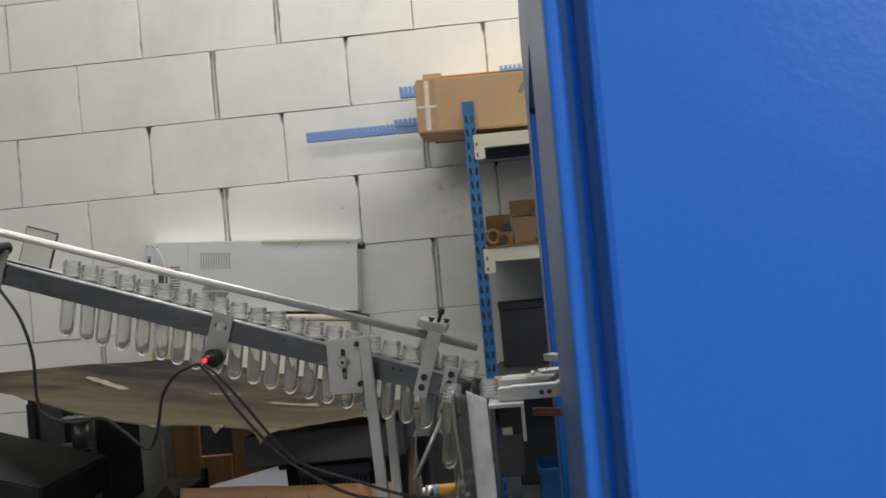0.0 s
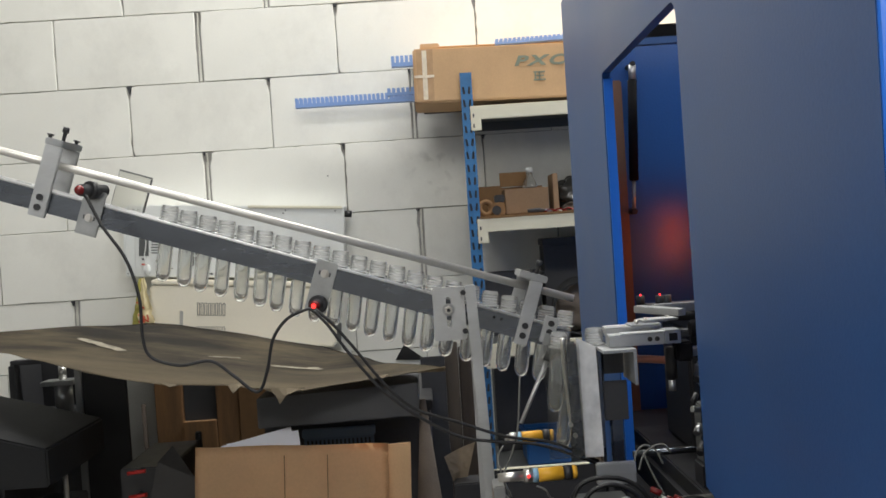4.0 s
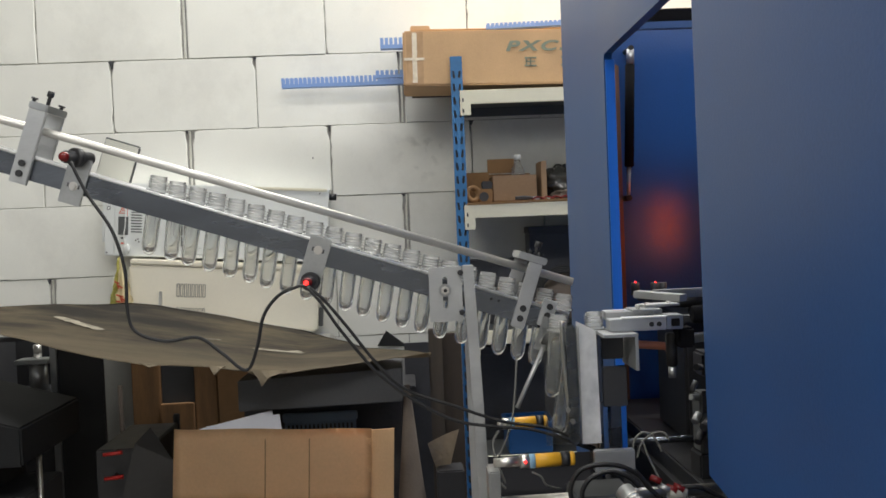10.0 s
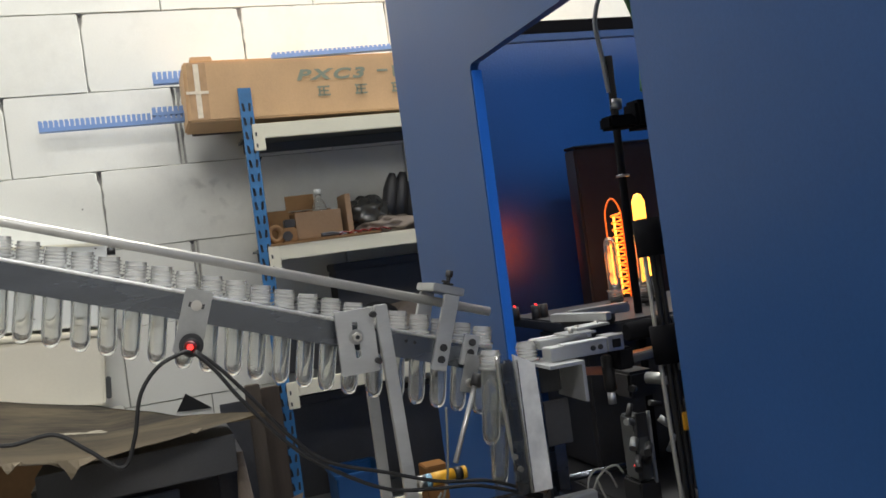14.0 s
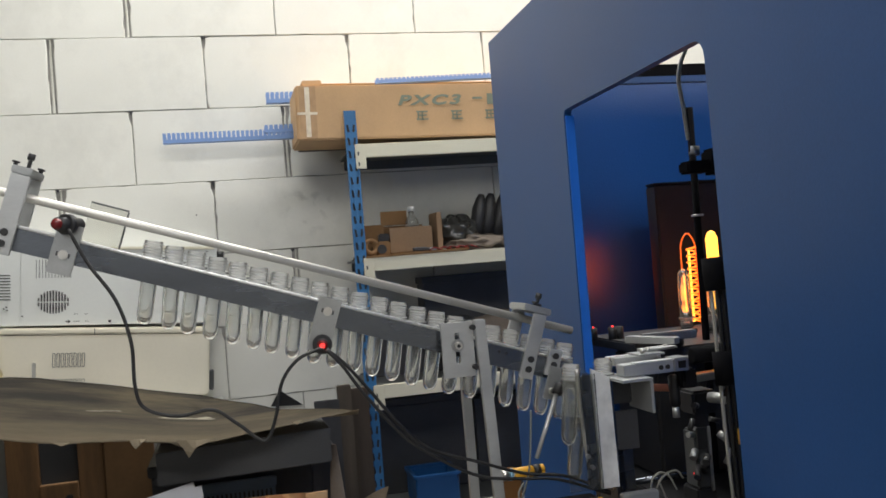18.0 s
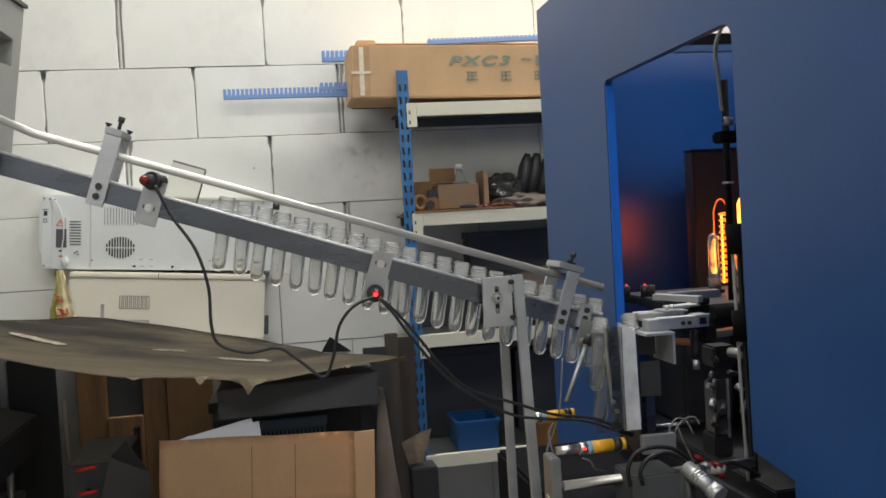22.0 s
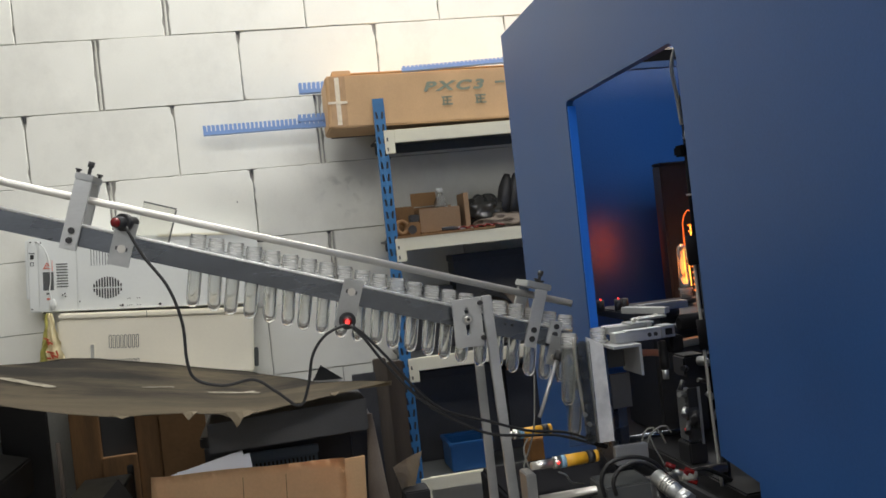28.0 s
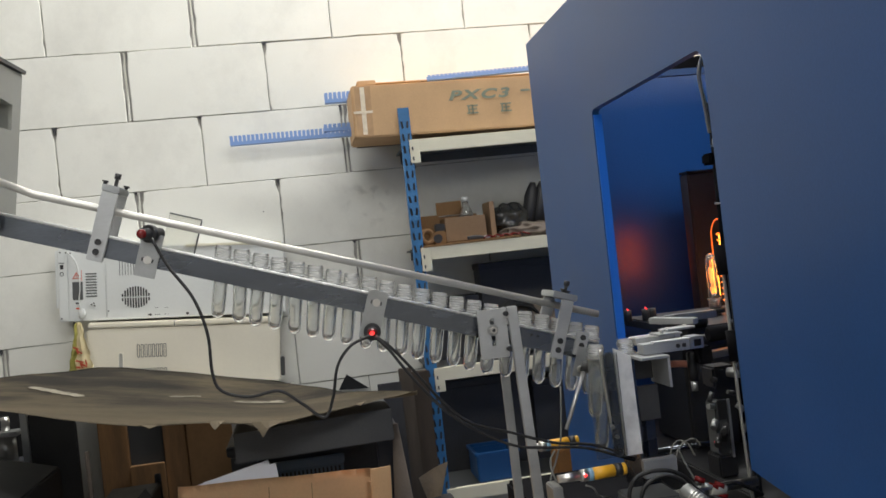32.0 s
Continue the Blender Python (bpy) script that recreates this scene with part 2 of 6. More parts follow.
def film(name, tint, haze, gloss):
    """Clear thin plastic: seen straight through it is clear, its edges turn hazy and glossy."""
    m = bpy.data.materials.new(name)
    m.use_nodes = True
    n, l = m.node_tree.nodes, m.node_tree.links
    out = n["Material Output"]
    n.remove(n["Principled BSDF"])
    tr = n.new("ShaderNodeBsdfTransparent")
    tr.inputs[0].default_value = (*tint, 1)
    df = n.new("ShaderNodeBsdfTranslucent")
    df.inputs[0].default_value = (0.8, 0.81, 0.8, 1)
    dd = n.new("ShaderNodeBsdfDiffuse")
    dd.inputs[0].default_value = (0.8, 0.81, 0.8, 1)
    gl = n.new("ShaderNodeBsdfGlossy")
    gl.inputs["Roughness"].default_value = 0.16
    h = n.new("ShaderNodeMixShader")
    h.inputs[0].default_value = 0.5
    l.new(df.outputs[0], h.inputs[1])
    l.new(dd.outputs[0], h.inputs[2])
    a = n.new("ShaderNodeMixShader")
    a.inputs[0].default_value = haze
    l.new(tr.outputs[0], a.inputs[1])
    l.new(h.outputs[0], a.inputs[2])
    lw = n.new("ShaderNodeFresnel")
    lw.inputs["IOR"].default_value = gloss
    b = n.new("ShaderNodeMixShader")
    l.new(lw.outputs[0], b.inputs[0])
    l.new(a.outputs[0], b.inputs[1])
    l.new(gl.outputs[0], b.inputs[2])
    l.new(b.outputs[0], out.inputs[0])
    return m


def clear(name, haze, rough, ior):
    """Solid clear plastic that bends light, with a little haze."""
    m = bpy.data.materials.new(name)
    m.use_nodes = True
    n, l = m.node_tree.nodes, m.node_tree.links
    out = n["Material Output"]
    n.remove(n["Principled BSDF"])
    g = n.new("ShaderNodeBsdfGlass")
    g.inputs["Color"].default_value = (0.97, 0.975, 0.97, 1)
    g.inputs["IOR"].default_value = ior
    tc = n.new("ShaderNodeTexCoord")
    nz = n.new("ShaderNodeTexNoise")
    nz.inputs["Scale"].default_value = 60
    rr = n.new("ShaderNodeMapRange")
    rr.inputs["To Min"].default_value, rr.inputs["To Max"].default_value = rough * 0.5, rough * 1.6
    l.new(tc.outputs["Object"], nz.inputs[0])
    l.new(nz.outputs[0], rr.inputs[0])
    l.new(rr.outputs[0], g.inputs["Roughness"])
    d = n.new("ShaderNodeBsdfDiffuse")
    d.inputs[0].default_value = (0.85, 0.86, 0.85, 1)
    tl = n.new("ShaderNodeBsdfTranslucent")
    tl.inputs[0].default_value = (0.85, 0.86, 0.85, 1)
    h = n.new("ShaderNodeMixShader")
    l.new(d.outputs[0], h.inputs[1])
    l.new(tl.outputs[0], h.inputs[2])
    mx = n.new("ShaderNodeMixShader")
    mx.inputs[0].default_value = haze
    l.new(g.outputs[0], mx.inputs[1])
    l.new(h.outputs[0], mx.inputs[2])
    l.new(mx.outputs[0], out.inputs[0])
    return m


M_PET = clear("clear_pet", 0.10, 0.03, 1.26)
M_PETHOT = clear("warm_pet", 0.10, 0.04, 1.36)
M_NECK = film("threaded_pet", (0.985, 0.985, 0.985), 0.30, 1.13)
M_ACRYL = film("smoky_acrylic", (0.90, 0.90, 0.88), 0.02, 1.3)
M_YEL = mat("yellow_plastic", (0.80, 0.42, 0.03), 0.4, var=0.1, scale=20)
M_TRAY = mat("blue_crate_plastic", (0.010, 0.075, 0.23), 0.45, var=0.1, scale=10)
M_HEATBOX = mat("scorched_steel", (0.055, 0.054, 0.056), 0.5, 0.4, var=0.3, scale=10)
M_RED = glow("red_led", (1.0, 0.03, 0.025), 2.6)
M_LENS = mat("dark_red_lens", (0.16, 0.012, 0.012), 0.18)
M_HOT = glow("hot_filament", (1.0, 0.20, 0.016), 2.6)
M_HOTY = glow("hot_lamp", (1.0, 0.40, 0.05), 3.6)
M_OVEN = mat("heat_tinted_sheet", (0.075, 0.07, 0.072), 0.5, 0.2, var=0.2, scale=9, bump=0.1)
M_WOOD = mat("old_plank", (0.060, 0.045, 0.034), 0.85, var=0.3, scale=6, bump=0.3, stretch=(8, 8, 1))
M_GREEN = mat("green_hose", (0.08, 0.22, 0.06), 0.5, var=0.2, scale=20)
M_AIRTUBE = mat("cloudy_air_tube", (0.20, 0.20, 0.185), 0.22, var=0.15, scale=30)
M_MILK = mat("milky_hose", (0.42, 0.41, 0.37), 0.35, var=0.1, scale=20)
M_COPPER = mat("copper_primer", (0.22, 0.115, 0.075), 0.5, var=0.15, scale=5)
M_ORANGEB = mat("orange_brown_board", (0.20, 0.085, 0.015), 0.75, var=0.3, scale=7, bump=0.3, bscale=60)
M_ORANGE = mat("pink_hose", (0.62, 0.24, 0.15), 0.4, var=0.1)
M_INK = mat("green_ink", (0.25, 0.28, 0.21), 0.8, var=0.15, scale=30)
M_BURLAP = mat("grey_sacking", (0.19, 0.155, 0.125), 0.95, var=0.25, scale=8, bump=0.6, bscale=200)
M_FILM = mat("grey_film", (0.055, 0.055, 0.052), 0.10, var=0.5, scale=9, bump=1.0, bscale=34, rvar=0.06, spec=0.8)

# ---------------- mesh helpers ----------------


def box(bm, x0, x1, y0, y1, z0, z1, m=None, bev=0.0):
    b = bmesh.new()
    bmesh.ops.create_cube(b, size=1)
    for v in b.verts:
        v.co = Vector(((x0 + x1) / 2 + v.co.x * (x1 - x0), (y0 + y1) / 2 + v.co.y * (y1 - y0), (z0 + z1) / 2 + v.co.z * (z1 - z0)))
    if bev:
        bmesh.ops.bevel(b, geom=b.edges[:] + b.verts[:], offset=bev, segments=2, affect="EDGES", clamp_overlap=True)
    merge(bm, b, m)
    return bm


def merge(bm, other, m=None):
    if m is not None:
        bmesh.ops.transform(other, matrix=m, verts=other.verts)
    me = bpy.data.meshes.new("tmp")
    other.to_mesh(me)
    other.free()
    bm.from_mesh(me)
    bpy.data.meshes.remove(me)


def rod(bm, a, b, r, r2=None, seg=16, caps=True, bev=0.0):
    a, b = Vector(a), Vector(b)
    o = bmesh.new()
    bmesh.ops.create_cone(o, cap_ends=caps, segments=seg, radius1=r, radius2=r if r2 is None else r2, depth=(b - a).length)
    if bev:
        bmesh.ops.bevel(o, geom=[e for e in o.edges if len(e.link_faces) == 2 and any(len(f.verts) > 4 for f in e.link_faces)], offset=bev, segments=2, affect="EDGES")
    m = Matrix.Translation((a + b) / 2) @ (b - a).to_track_quat("Z", "Y").to_matrix().to_4x4()
    for f in o.faces:
        f.smooth = len(f.verts) == 4
    merge(bm, o, m)
    return bm


def lathe(bm, prof, m=None, seg=24):
    """Turn a profile of (radius, height) round z."""
    o = bmesh.new()
    rings = []
    for r, z in prof:
        if r < 1e-6:
            rings.append([o.verts.new((0, 0, z))])
        else:
            rings.append([o.verts.new((r * math.cos(2 * math.pi * k / seg), r * math.sin(2 * math.pi * k / seg), z)) for k in range(seg)])
    for p, q in zip(rings, rings[1:]):
        for k in range(seg):
            k2 = (k + 1) % seg
            vs = [p[k % len(p)], p[k2 % len(p)], q[k2 % len(q)], q[k % len(q)]]
            u = []
            for v in vs:
                if v not in u:
                    u.append(v)
            if len(u) > 2:
                o.faces.new(u).smooth = True
    merge(bm, o, m)
    return bm


def smooth_line(pts, n=8):
    P = [Vector(p) for p in pts]
    P = [2 * P[0] - P[1]] + P + [2 * P[-1] - P[-2]]
    out = []
    for i in range(1, len(P) - 2):
        a, b, c, d = P[i - 1:i + 3]
        for k in range(n):
            t = k / n
            out.append(0.5 * (2 * b + (c - a) * t + (2 * a - 5 * b + 4 * c - d) * t * t + (3 * b - a - 3 * c + d) * t ** 3))
    out.append(P[-2])
    return out


def hose(bm, pts, r, n=8, seg=10, curved=True):
    L = smooth_line(pts, n) if curved else [Vector(p) for p in pts]
    o = bmesh.new()
    t0 = (L[1] - L[0]).normalized()
    u = t0.orthogonal().normalized()
    rings = []
    for i, p in enumerate(L):
        t = (L[min(i + 1, len(L) - 1)] - L[max(i - 1, 0)]).normalized()
        u = (u - t * u.dot(t)).normalized()
        w = t.cross(u)
        rings.append([o.verts.new(p + r * (math.cos(2 * math.pi * k / seg) * u + math.sin(2 * math.pi * k / seg) * w)) for k in range(seg)])
    for a, b in zip(rings, rings[1:]):
        for k in range(seg):
            o.faces.new((a[k], a[(k + 1) % seg], b[(k + 1) % seg], b[k])).smooth = True
    o.faces.new(rings[0][::-1])
    o.faces.new(rings[-1])
    merge(bm, o)
    return bm


def plate(bm, outer, holes, thick, m):
    """A flat plate in the local xy plane with openings, thick along +z, placed by m."""
    o = bmesh.new()
    edges = []
    for loop in [outer, *holes]:
        vs = [o.verts.new((p[0], p[1], 0)) for p in loop]
        edges += [o.edges.new((vs[i], vs[(i + 1) % len(vs)])) for i in range(len(vs))]
    bmesh.ops.triangle_fill(o, use_beauty=True, use_dissolve=False, edges=edges)
    got = bmesh.ops.extrude_face_region(o, geom=o.faces[:])
    bmesh.ops.translate(o, vec=(0, 0, thick), verts=[v for v in got["geom"] if isinstance(v, bmesh.types.BMVert)])
    bmesh.ops.recalc_face_normals(o, faces=o.faces)
    merge(bm, o, m)
    return bm


def rounded(x0, y0, x1, y1, r, n=5):
    out = []
    for cx, cy, a in ((x1 - r, y0 + r, -90), (x1 - r, y1 - r, 0), (x0 + r, y1 - r, 90), (x0 + r, y0 + r, 180)):
        out += [(cx + r * math.cos(radians(a + 90 * k / n)), cy + r * math.sin(radians(a + 90 * k / n))) for k in range(n + 1)]
    return out


def mesh_ob(name, bm, material):
    me = bpy.data.meshes.new(name)
    bm.to_mesh(me)
    bm.free()
    me.materials.append(material)
    return new(name, me)


def part(name, bm, material, parent, label=""):
    ob = mesh_ob(name, bm, material)
    ob.parent = parent
    if parent is not None and parent.matrix_basis != Matrix.Identity(4):
        w = parent.matrix_basis.copy()
        if parent.parent is not None:
            w = parent.parent.matrix_basis @ w
        ob.matrix_parent_inverse = w.inverted()
    return tagged(ob, label)


def share(name, ob, parent, m):
    """Another part on the same mesh."""
    o = new(name, ob.data)
    o.parent = parent
    o.matrix_basis = m
    return o


def thing(name, at, label, category, group="", kind=""):
    ob = new(name)
    ob.empty_display_size = 0.05
    ob.matrix_basis = Matrix.Translation(at)
    return tagged(ob, label, category, group, kind)


def single(name, bm, material, label, category, group="", kind=""):
    return tagged(mesh_ob(name, bm, material), label, category, group, kind)


B = bmesh.new

# ---------------- the room ----------------
WX0, WX1, WY, WZ = -5.0, 6.0, -9.0, 4.8
single("floor", box(B(), WX0 - 0.2, WX1 + 0.2, WY - 0.2, 0.3, -0.2, 0.0), M_CONC, "worn grey concrete workshop floor", "floor", kind="structure")
# unseen roof, its openings made to go with the added lamps
bm = B()
plate(bm, [(WX0 - 0.2, WY - 0.2), (WX1 + 0.2, WY - 0.2), (WX1 + 0.2, 0.3), (WX0 - 0.2, 0.3)], [[(-2.85, -6.6), (2.85, -6.6), (2.85, -5.2), (-2.85, -5.2)], [(-1.05, -1.15), (3.45, -1.15), (3.45, -0.45), (-1.05, -0.45)]], 0.12, Matrix.Translation((0, 0, WZ)))
single("ceiling", bm, M_ROOF, "grey sheet-metal roof with two openings above the added lamps", "ceiling", kind="structure")
single("wall_west", box(B(), WX0 - 0.2, WX0, WY, 0.0, 0, WZ), M_PLASTER, "plain pale plastered workshop wall", "wall", kind="structure")
single("wall_east", box(B(), WX1, WX1 + 0.2, WY, 0.0, 0, WZ), M_PLASTER, "plain pale plastered workshop wall", "wall", kind="structure")
# unseen wall, its openings made to go with the added lamps
bm = B()
plate(bm, [(WX0 - 0.2, 0), (WX1 + 0.2, 0), (WX1 + 0.2, WZ), (WX0 - 0.2, WZ)], [[(3.3, 2.75), (5.9, 2.75), (5.9, 4.25), (3.3, 4.25)], [(-3.1, 2.75), (-0.3, 2.75), (-0.3, 4.25), (-3.1, 4.25)]], 0.2, pose(0, WY, 0, 90, 0, 0))
single("wall_south", bm, M_PLASTER, "plain pale plastered wall with two high openings behind the added lamps", "wall", kind="structure")

# block wall
PX, PZ = 0.61, 0.305
wall = single("wall_north", box(B(), WX0 - 0.2, WX1 + 0.2, 0.006, 0.2, 0, WZ), M_MORTAR, "white aerated concrete block wall with thin joints", "wall", kind="structure")

# ---------------- blow moulding machine ----------------
machine = thing("blow_moulding_machine", (1.4, -2.5, 0), "large blue-painted bottle blowing machine with open side hatch", "machine")
PANEL = Matrix(((0.0, 0.0, 1.0, 0.0), (1.0, 0.0, 0.0, 0.0), (0.0, 1.0, 0.0, 0.0), (0, 0, 0, 1)))
PANEL = Matrix.Translation((0.70, -1.73, 0)) @ Matrix.Rotation(radians(-1.45), 4, "Z") @ Matrix.Translation((0, 1.73, 0)) @ PANEL
far_arc = rounded(-2.781, 0.70, -2.228, 1.663, 0.014)
near_arc = rounded(-2.777, 0.70, -2.228, 1.663, 0.028)
hole = [(-2.228, 0.70), *far_arc[6:12], *near_arc[12:18], (-2.789, 1.033), (-2.90, 1.020), (-2.90, 0.70)]
# side panel takes the shaded blue, hatch edge and door the lit blue
part("side_panel", plate(B(), [(-3.3012, 0.04), (-1.742, 0.04), (-1.742, 1.921), (-3.3012, 1.921)], [hole], 0.015, PANEL), M_SLATE, machine, "blue side panel in a shaded tone with a tall hatch opening")
part("hatch_edge", box(B(), -2.2325, -2.2285, 0.72, 1.652, 0.002, 0.019, PANEL), M_DOOR, machine, "blue inner edge of the hatch in the lit tone")
bm = B()
plate(bm, [(0.6612, -3.27), (0.6612, -3.3020), (0.6627, -3.3035), (0.6668, -3.3035), (0.6690, -3.3026), (0.6808, -3.289), (0.6808, -3.27)], [], 1.885, Matrix.Translation((0, 0, 0.04)))
part("corner_post", bm, M_DOOR, machine)
# filler in darker blue paints the shade between post and door
part("door_seal", box(B(), 0.6811, 0.695, -3.2915, -3.27, 0.05, 1.92), M_BLUE, machine)
part("front_door", box(B(), 0.6872, 2.3, -3.3195, -3.292, 0.06, 1.925, bev=0.003), M_DOOR, machine, "blue front door in the lit tone with hammered paint")
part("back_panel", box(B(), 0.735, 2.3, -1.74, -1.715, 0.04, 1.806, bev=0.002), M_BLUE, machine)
# beam split by colour: lit lip below, upper band painted black as unlit
part("beam_lip", box(B(), 0.74, 2.3, -1.744, -1.70, 1.8065, 1.825, bev=0.002), M_SLATE, machine)
part("back_beam", box(B(), 0.74, 2.3, -1.738, -1.70, 1.8255, 1.857, bev=0.002), M_BLACKSHADE, machine)
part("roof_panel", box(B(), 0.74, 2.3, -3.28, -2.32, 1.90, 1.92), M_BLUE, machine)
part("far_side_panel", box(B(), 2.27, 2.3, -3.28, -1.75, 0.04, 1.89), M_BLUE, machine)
part("door_edge", box(B(), 0.775, 0.828, -1.775, -1.744, 0.7, 1.72, bev=0.003), M_COPPER, machine)
part("base_frame", box(B(), 0.74, 2.25, -3.25, -1.76, 0.04, 0.92, bev=0.01), M_DARK, machine)

# gas strut on the far inner wall
strut = thing("gas_strut", (0.84, -1.77, 1.4), "black gas strut with a steel rod, hung inside the machine", "gas strut")
part("cylinder", rod(B(), (0.848, -1.80, 1.715), (0.838, -1.80, 1.475), 0.011, bev=0.002), M_BLACKSHADE, strut)
part("piston_rod", rod(B(), (0.838, -1.80, 1.475), (0.834, -1.80, 1.405), 0.0045), M_STEEL, strut)
part("end_socket", rod(B(), (0.849, -1.80, 1.715), (0.850, -1.80, 1.75), 0.009), M_ALU, strut)
part("ball_joint", rod(B(), (0.85, -1.81, 1.752), (0.85, -1.75, 1.752), 0.006), M_BLACK, strut)
part("ball_joint", rod(B(), (0.834, -1.81, 1.402), (0.834, -1.75, 1.402), 0.007), M_BLACK, strut)

# ---------------- preform chute ----------------
SLOPE = math.atan(0.3385)
RAIL = Matrix.Translation((0, -2.49, 1.4012)) @ Matrix.Rotation(SLOPE, 4, "Y")


def rp(x, y, z):
    return RAIL @ Vector((x, y, z))


chute = thing("preform_chute", (0.1, -2.49, 0.9), "sloping aluminium two-bar chute for plastic bottle blanks", "conveyor")
part("front_bar", box(B(), -0.49, 0.585, -0.022, -0.0135, -0.035, -0.0032, RAIL, 0.0012), M_BAR, chute)
# pale strip stands in for roof light caught on the bar's top
part("worn_edge", box(B(), -0.49, 0.585, -0.0218, -0.0137, -0.0030, -0.0008, RAIL, 0.0009), M_STEEL, chute, "pale strip painting the highlight on the upper edge")
for x in (0.462, 0.474):
    part("hole", rod(B(), rp(x, -0.0222, -0.012), rp(x, -0.0226, -0.012), 0.0022, seg=10), M_BLACK, chute)
part("rear_bar", box(B(), -0.49, 0.585, 0.0135, 0.022, -0.035, -0.001, RAIL, 0.0026), M_BAR, chute)
# near-white beads paint the same highlight along both bars
M_EDGE = mat("bright_edge_highlight", (0.95, 0.95, 0.94), 0.28, 0.4, var=0.05, scale=12, rvar=0.04)
for y0 in (-0.0205, 0.0205):
    bm = B()
    hose(bm, [rp(-0.49, y0, -0.0004), rp(0.585, y0, -0.0004)], 0.0023, curved=False, seg=12)
    part("worn_edge", bm, M_EDGE, chute, "pale bead painting the highlight on the top edge")
part("guide_rod", hose(B(), [(-0.47, -2.49, 1.623), (-0.36, -2.49, 1.566), (-0.33, -2.49, 1.556), (0.565, -2.49, 1.261)], 0.0063, seg=14, curved=False), M_RODS, chute, "polished steel guide rod")

# clear bottle blanks hanging in the chute
BODY = [(0.0, -0.1), (0.006, -0.0985), (0.0098, -0.093), (0.0115, -0.085), (0.0118, -0.03), (0.0125, -0.0025), (0.0102, -0.0025), (0.0086, -0.03), (0.0084, -0.085), (0.006, -0.0925), (0.0, -0.0955)]
NECK = [(0.0103, -0.0021), (0.0166, -0.0019), (0.0166, 0.0010), (0.0128, 0.0016)]
for z in (0.0042, 0.0082, 0.0122, 0.0162):
    NECK += [(0.0127, z), (0.0151, z + 0.0008), (0.0151, z + 0.0016), (0.0127, z + 0.0024)]
NECK += [(0.0128, 0.0225), (0.0110, 0.0225), (0.0106, -0.0021)]


def preform(name, label, group, flip=1, body=M_PET):
    p = thing(name, (0, 0, 0), label, "preform", group)
    turn = Matrix.Identity(4) if flip > 0 else Matrix.Rotation(math.pi, 4, "X")
    for n, prof, material in (("body", BODY, body), ("neck", NECK, M_NECK)):
        o = lathe(B(), prof, turn, 22)
        bmesh.ops.remove_doubles(o, verts=o.verts, dist=1e-6)
        bmesh.ops.recalc_face_normals(o, faces=o.faces)
        part(n, o, material, p)
    return p


blank = preform("bottle_preform", "clear plastic bottle preform with threaded neck", "preforms in the chute")
xs = [-0.0785 + 0.0312 * k for k in range(22)]
for k, x in enumerate(xs):
    p = rp(x, 0, 0.0036)
    m = Matrix.Translation(p) @ Matrix.Rotation(radians(9.5 + random.uniform(-2.2, 2.2)), 4, "Y") @ Matrix.Rotation(random.uniform(-0.03, 0.03), 4, "X") @ Matrix.Rotation(random.uniform(0, 6), 4, "Z")
    if k == 0:
        blank.matrix_basis = m
    else:
        copy_thing(blank, m)


def bolt(bm, x, z, y, r=0.0042, m=RAIL):
    rod(bm, m @ Vector((x, y - 0.003, z)), m @ Vector((x, y, z)), r, seg=10)


def clamp(x, z0, z1, wide, over, back=0.0):
    """Upright clamp plates on both bars with a cross block on top and black screws."""
    c = thing("rod_clamp", rp(x, 0, 0), "aluminium clamp bracket with black socket screws", "bracket", "clamps on the chute")
    part("front_plate", box(B(), x - wide / 2, x + wide / 2, -0.031, -0.0225, z0, z1, RAIL, 0.001), M_ALU, c)
    part("rear_plate", box(B(), x - wide / 2 - back, x + wide / 2 - back, 0.037, 0.045, 0.0, z1, RAIL, 0.001), M_ALU, c)
    part("cross_block", box(B(), x - wide / 2 - over - back, x + wide / 2 + over, -0.033, 0.047, z1 + 0.0005, z1 + 0.0115, RAIL, 0.0015), M_ALU_DULL, c)
    for z in (-0.012, -0.028):
        bm = B()
        bolt(bm, x, z, -0.0315, 0.0052)
        part("screw", bm, M_BLACK, c)
    for dx, dy in ((0, 0), (-wide / 2, -0.02), (wide / 2, 0.02)):
        bm = B()
        h = 0.022 if dx == 0 else 0.006
        rod(bm, rp(x + dx, dy, z1 + 0.0115), rp(x + dx, dy, z1 + 0.0115 + h), 0.003, seg=10)
        rod(bm, rp(x + dx, dy, z1 + 0.0115 + h * 0.6), rp(x + dx, dy, z1 + 0.0118 + h), 0.0052, seg=10)
        part("top_screw", bm, M_BLACK, c)
    return c


clamp(-0.272, -0.043, 0.070, 0.026, 0.001)
clamp(0.512, -0.043, 0.060, 0.021, 0.005, 0.014)


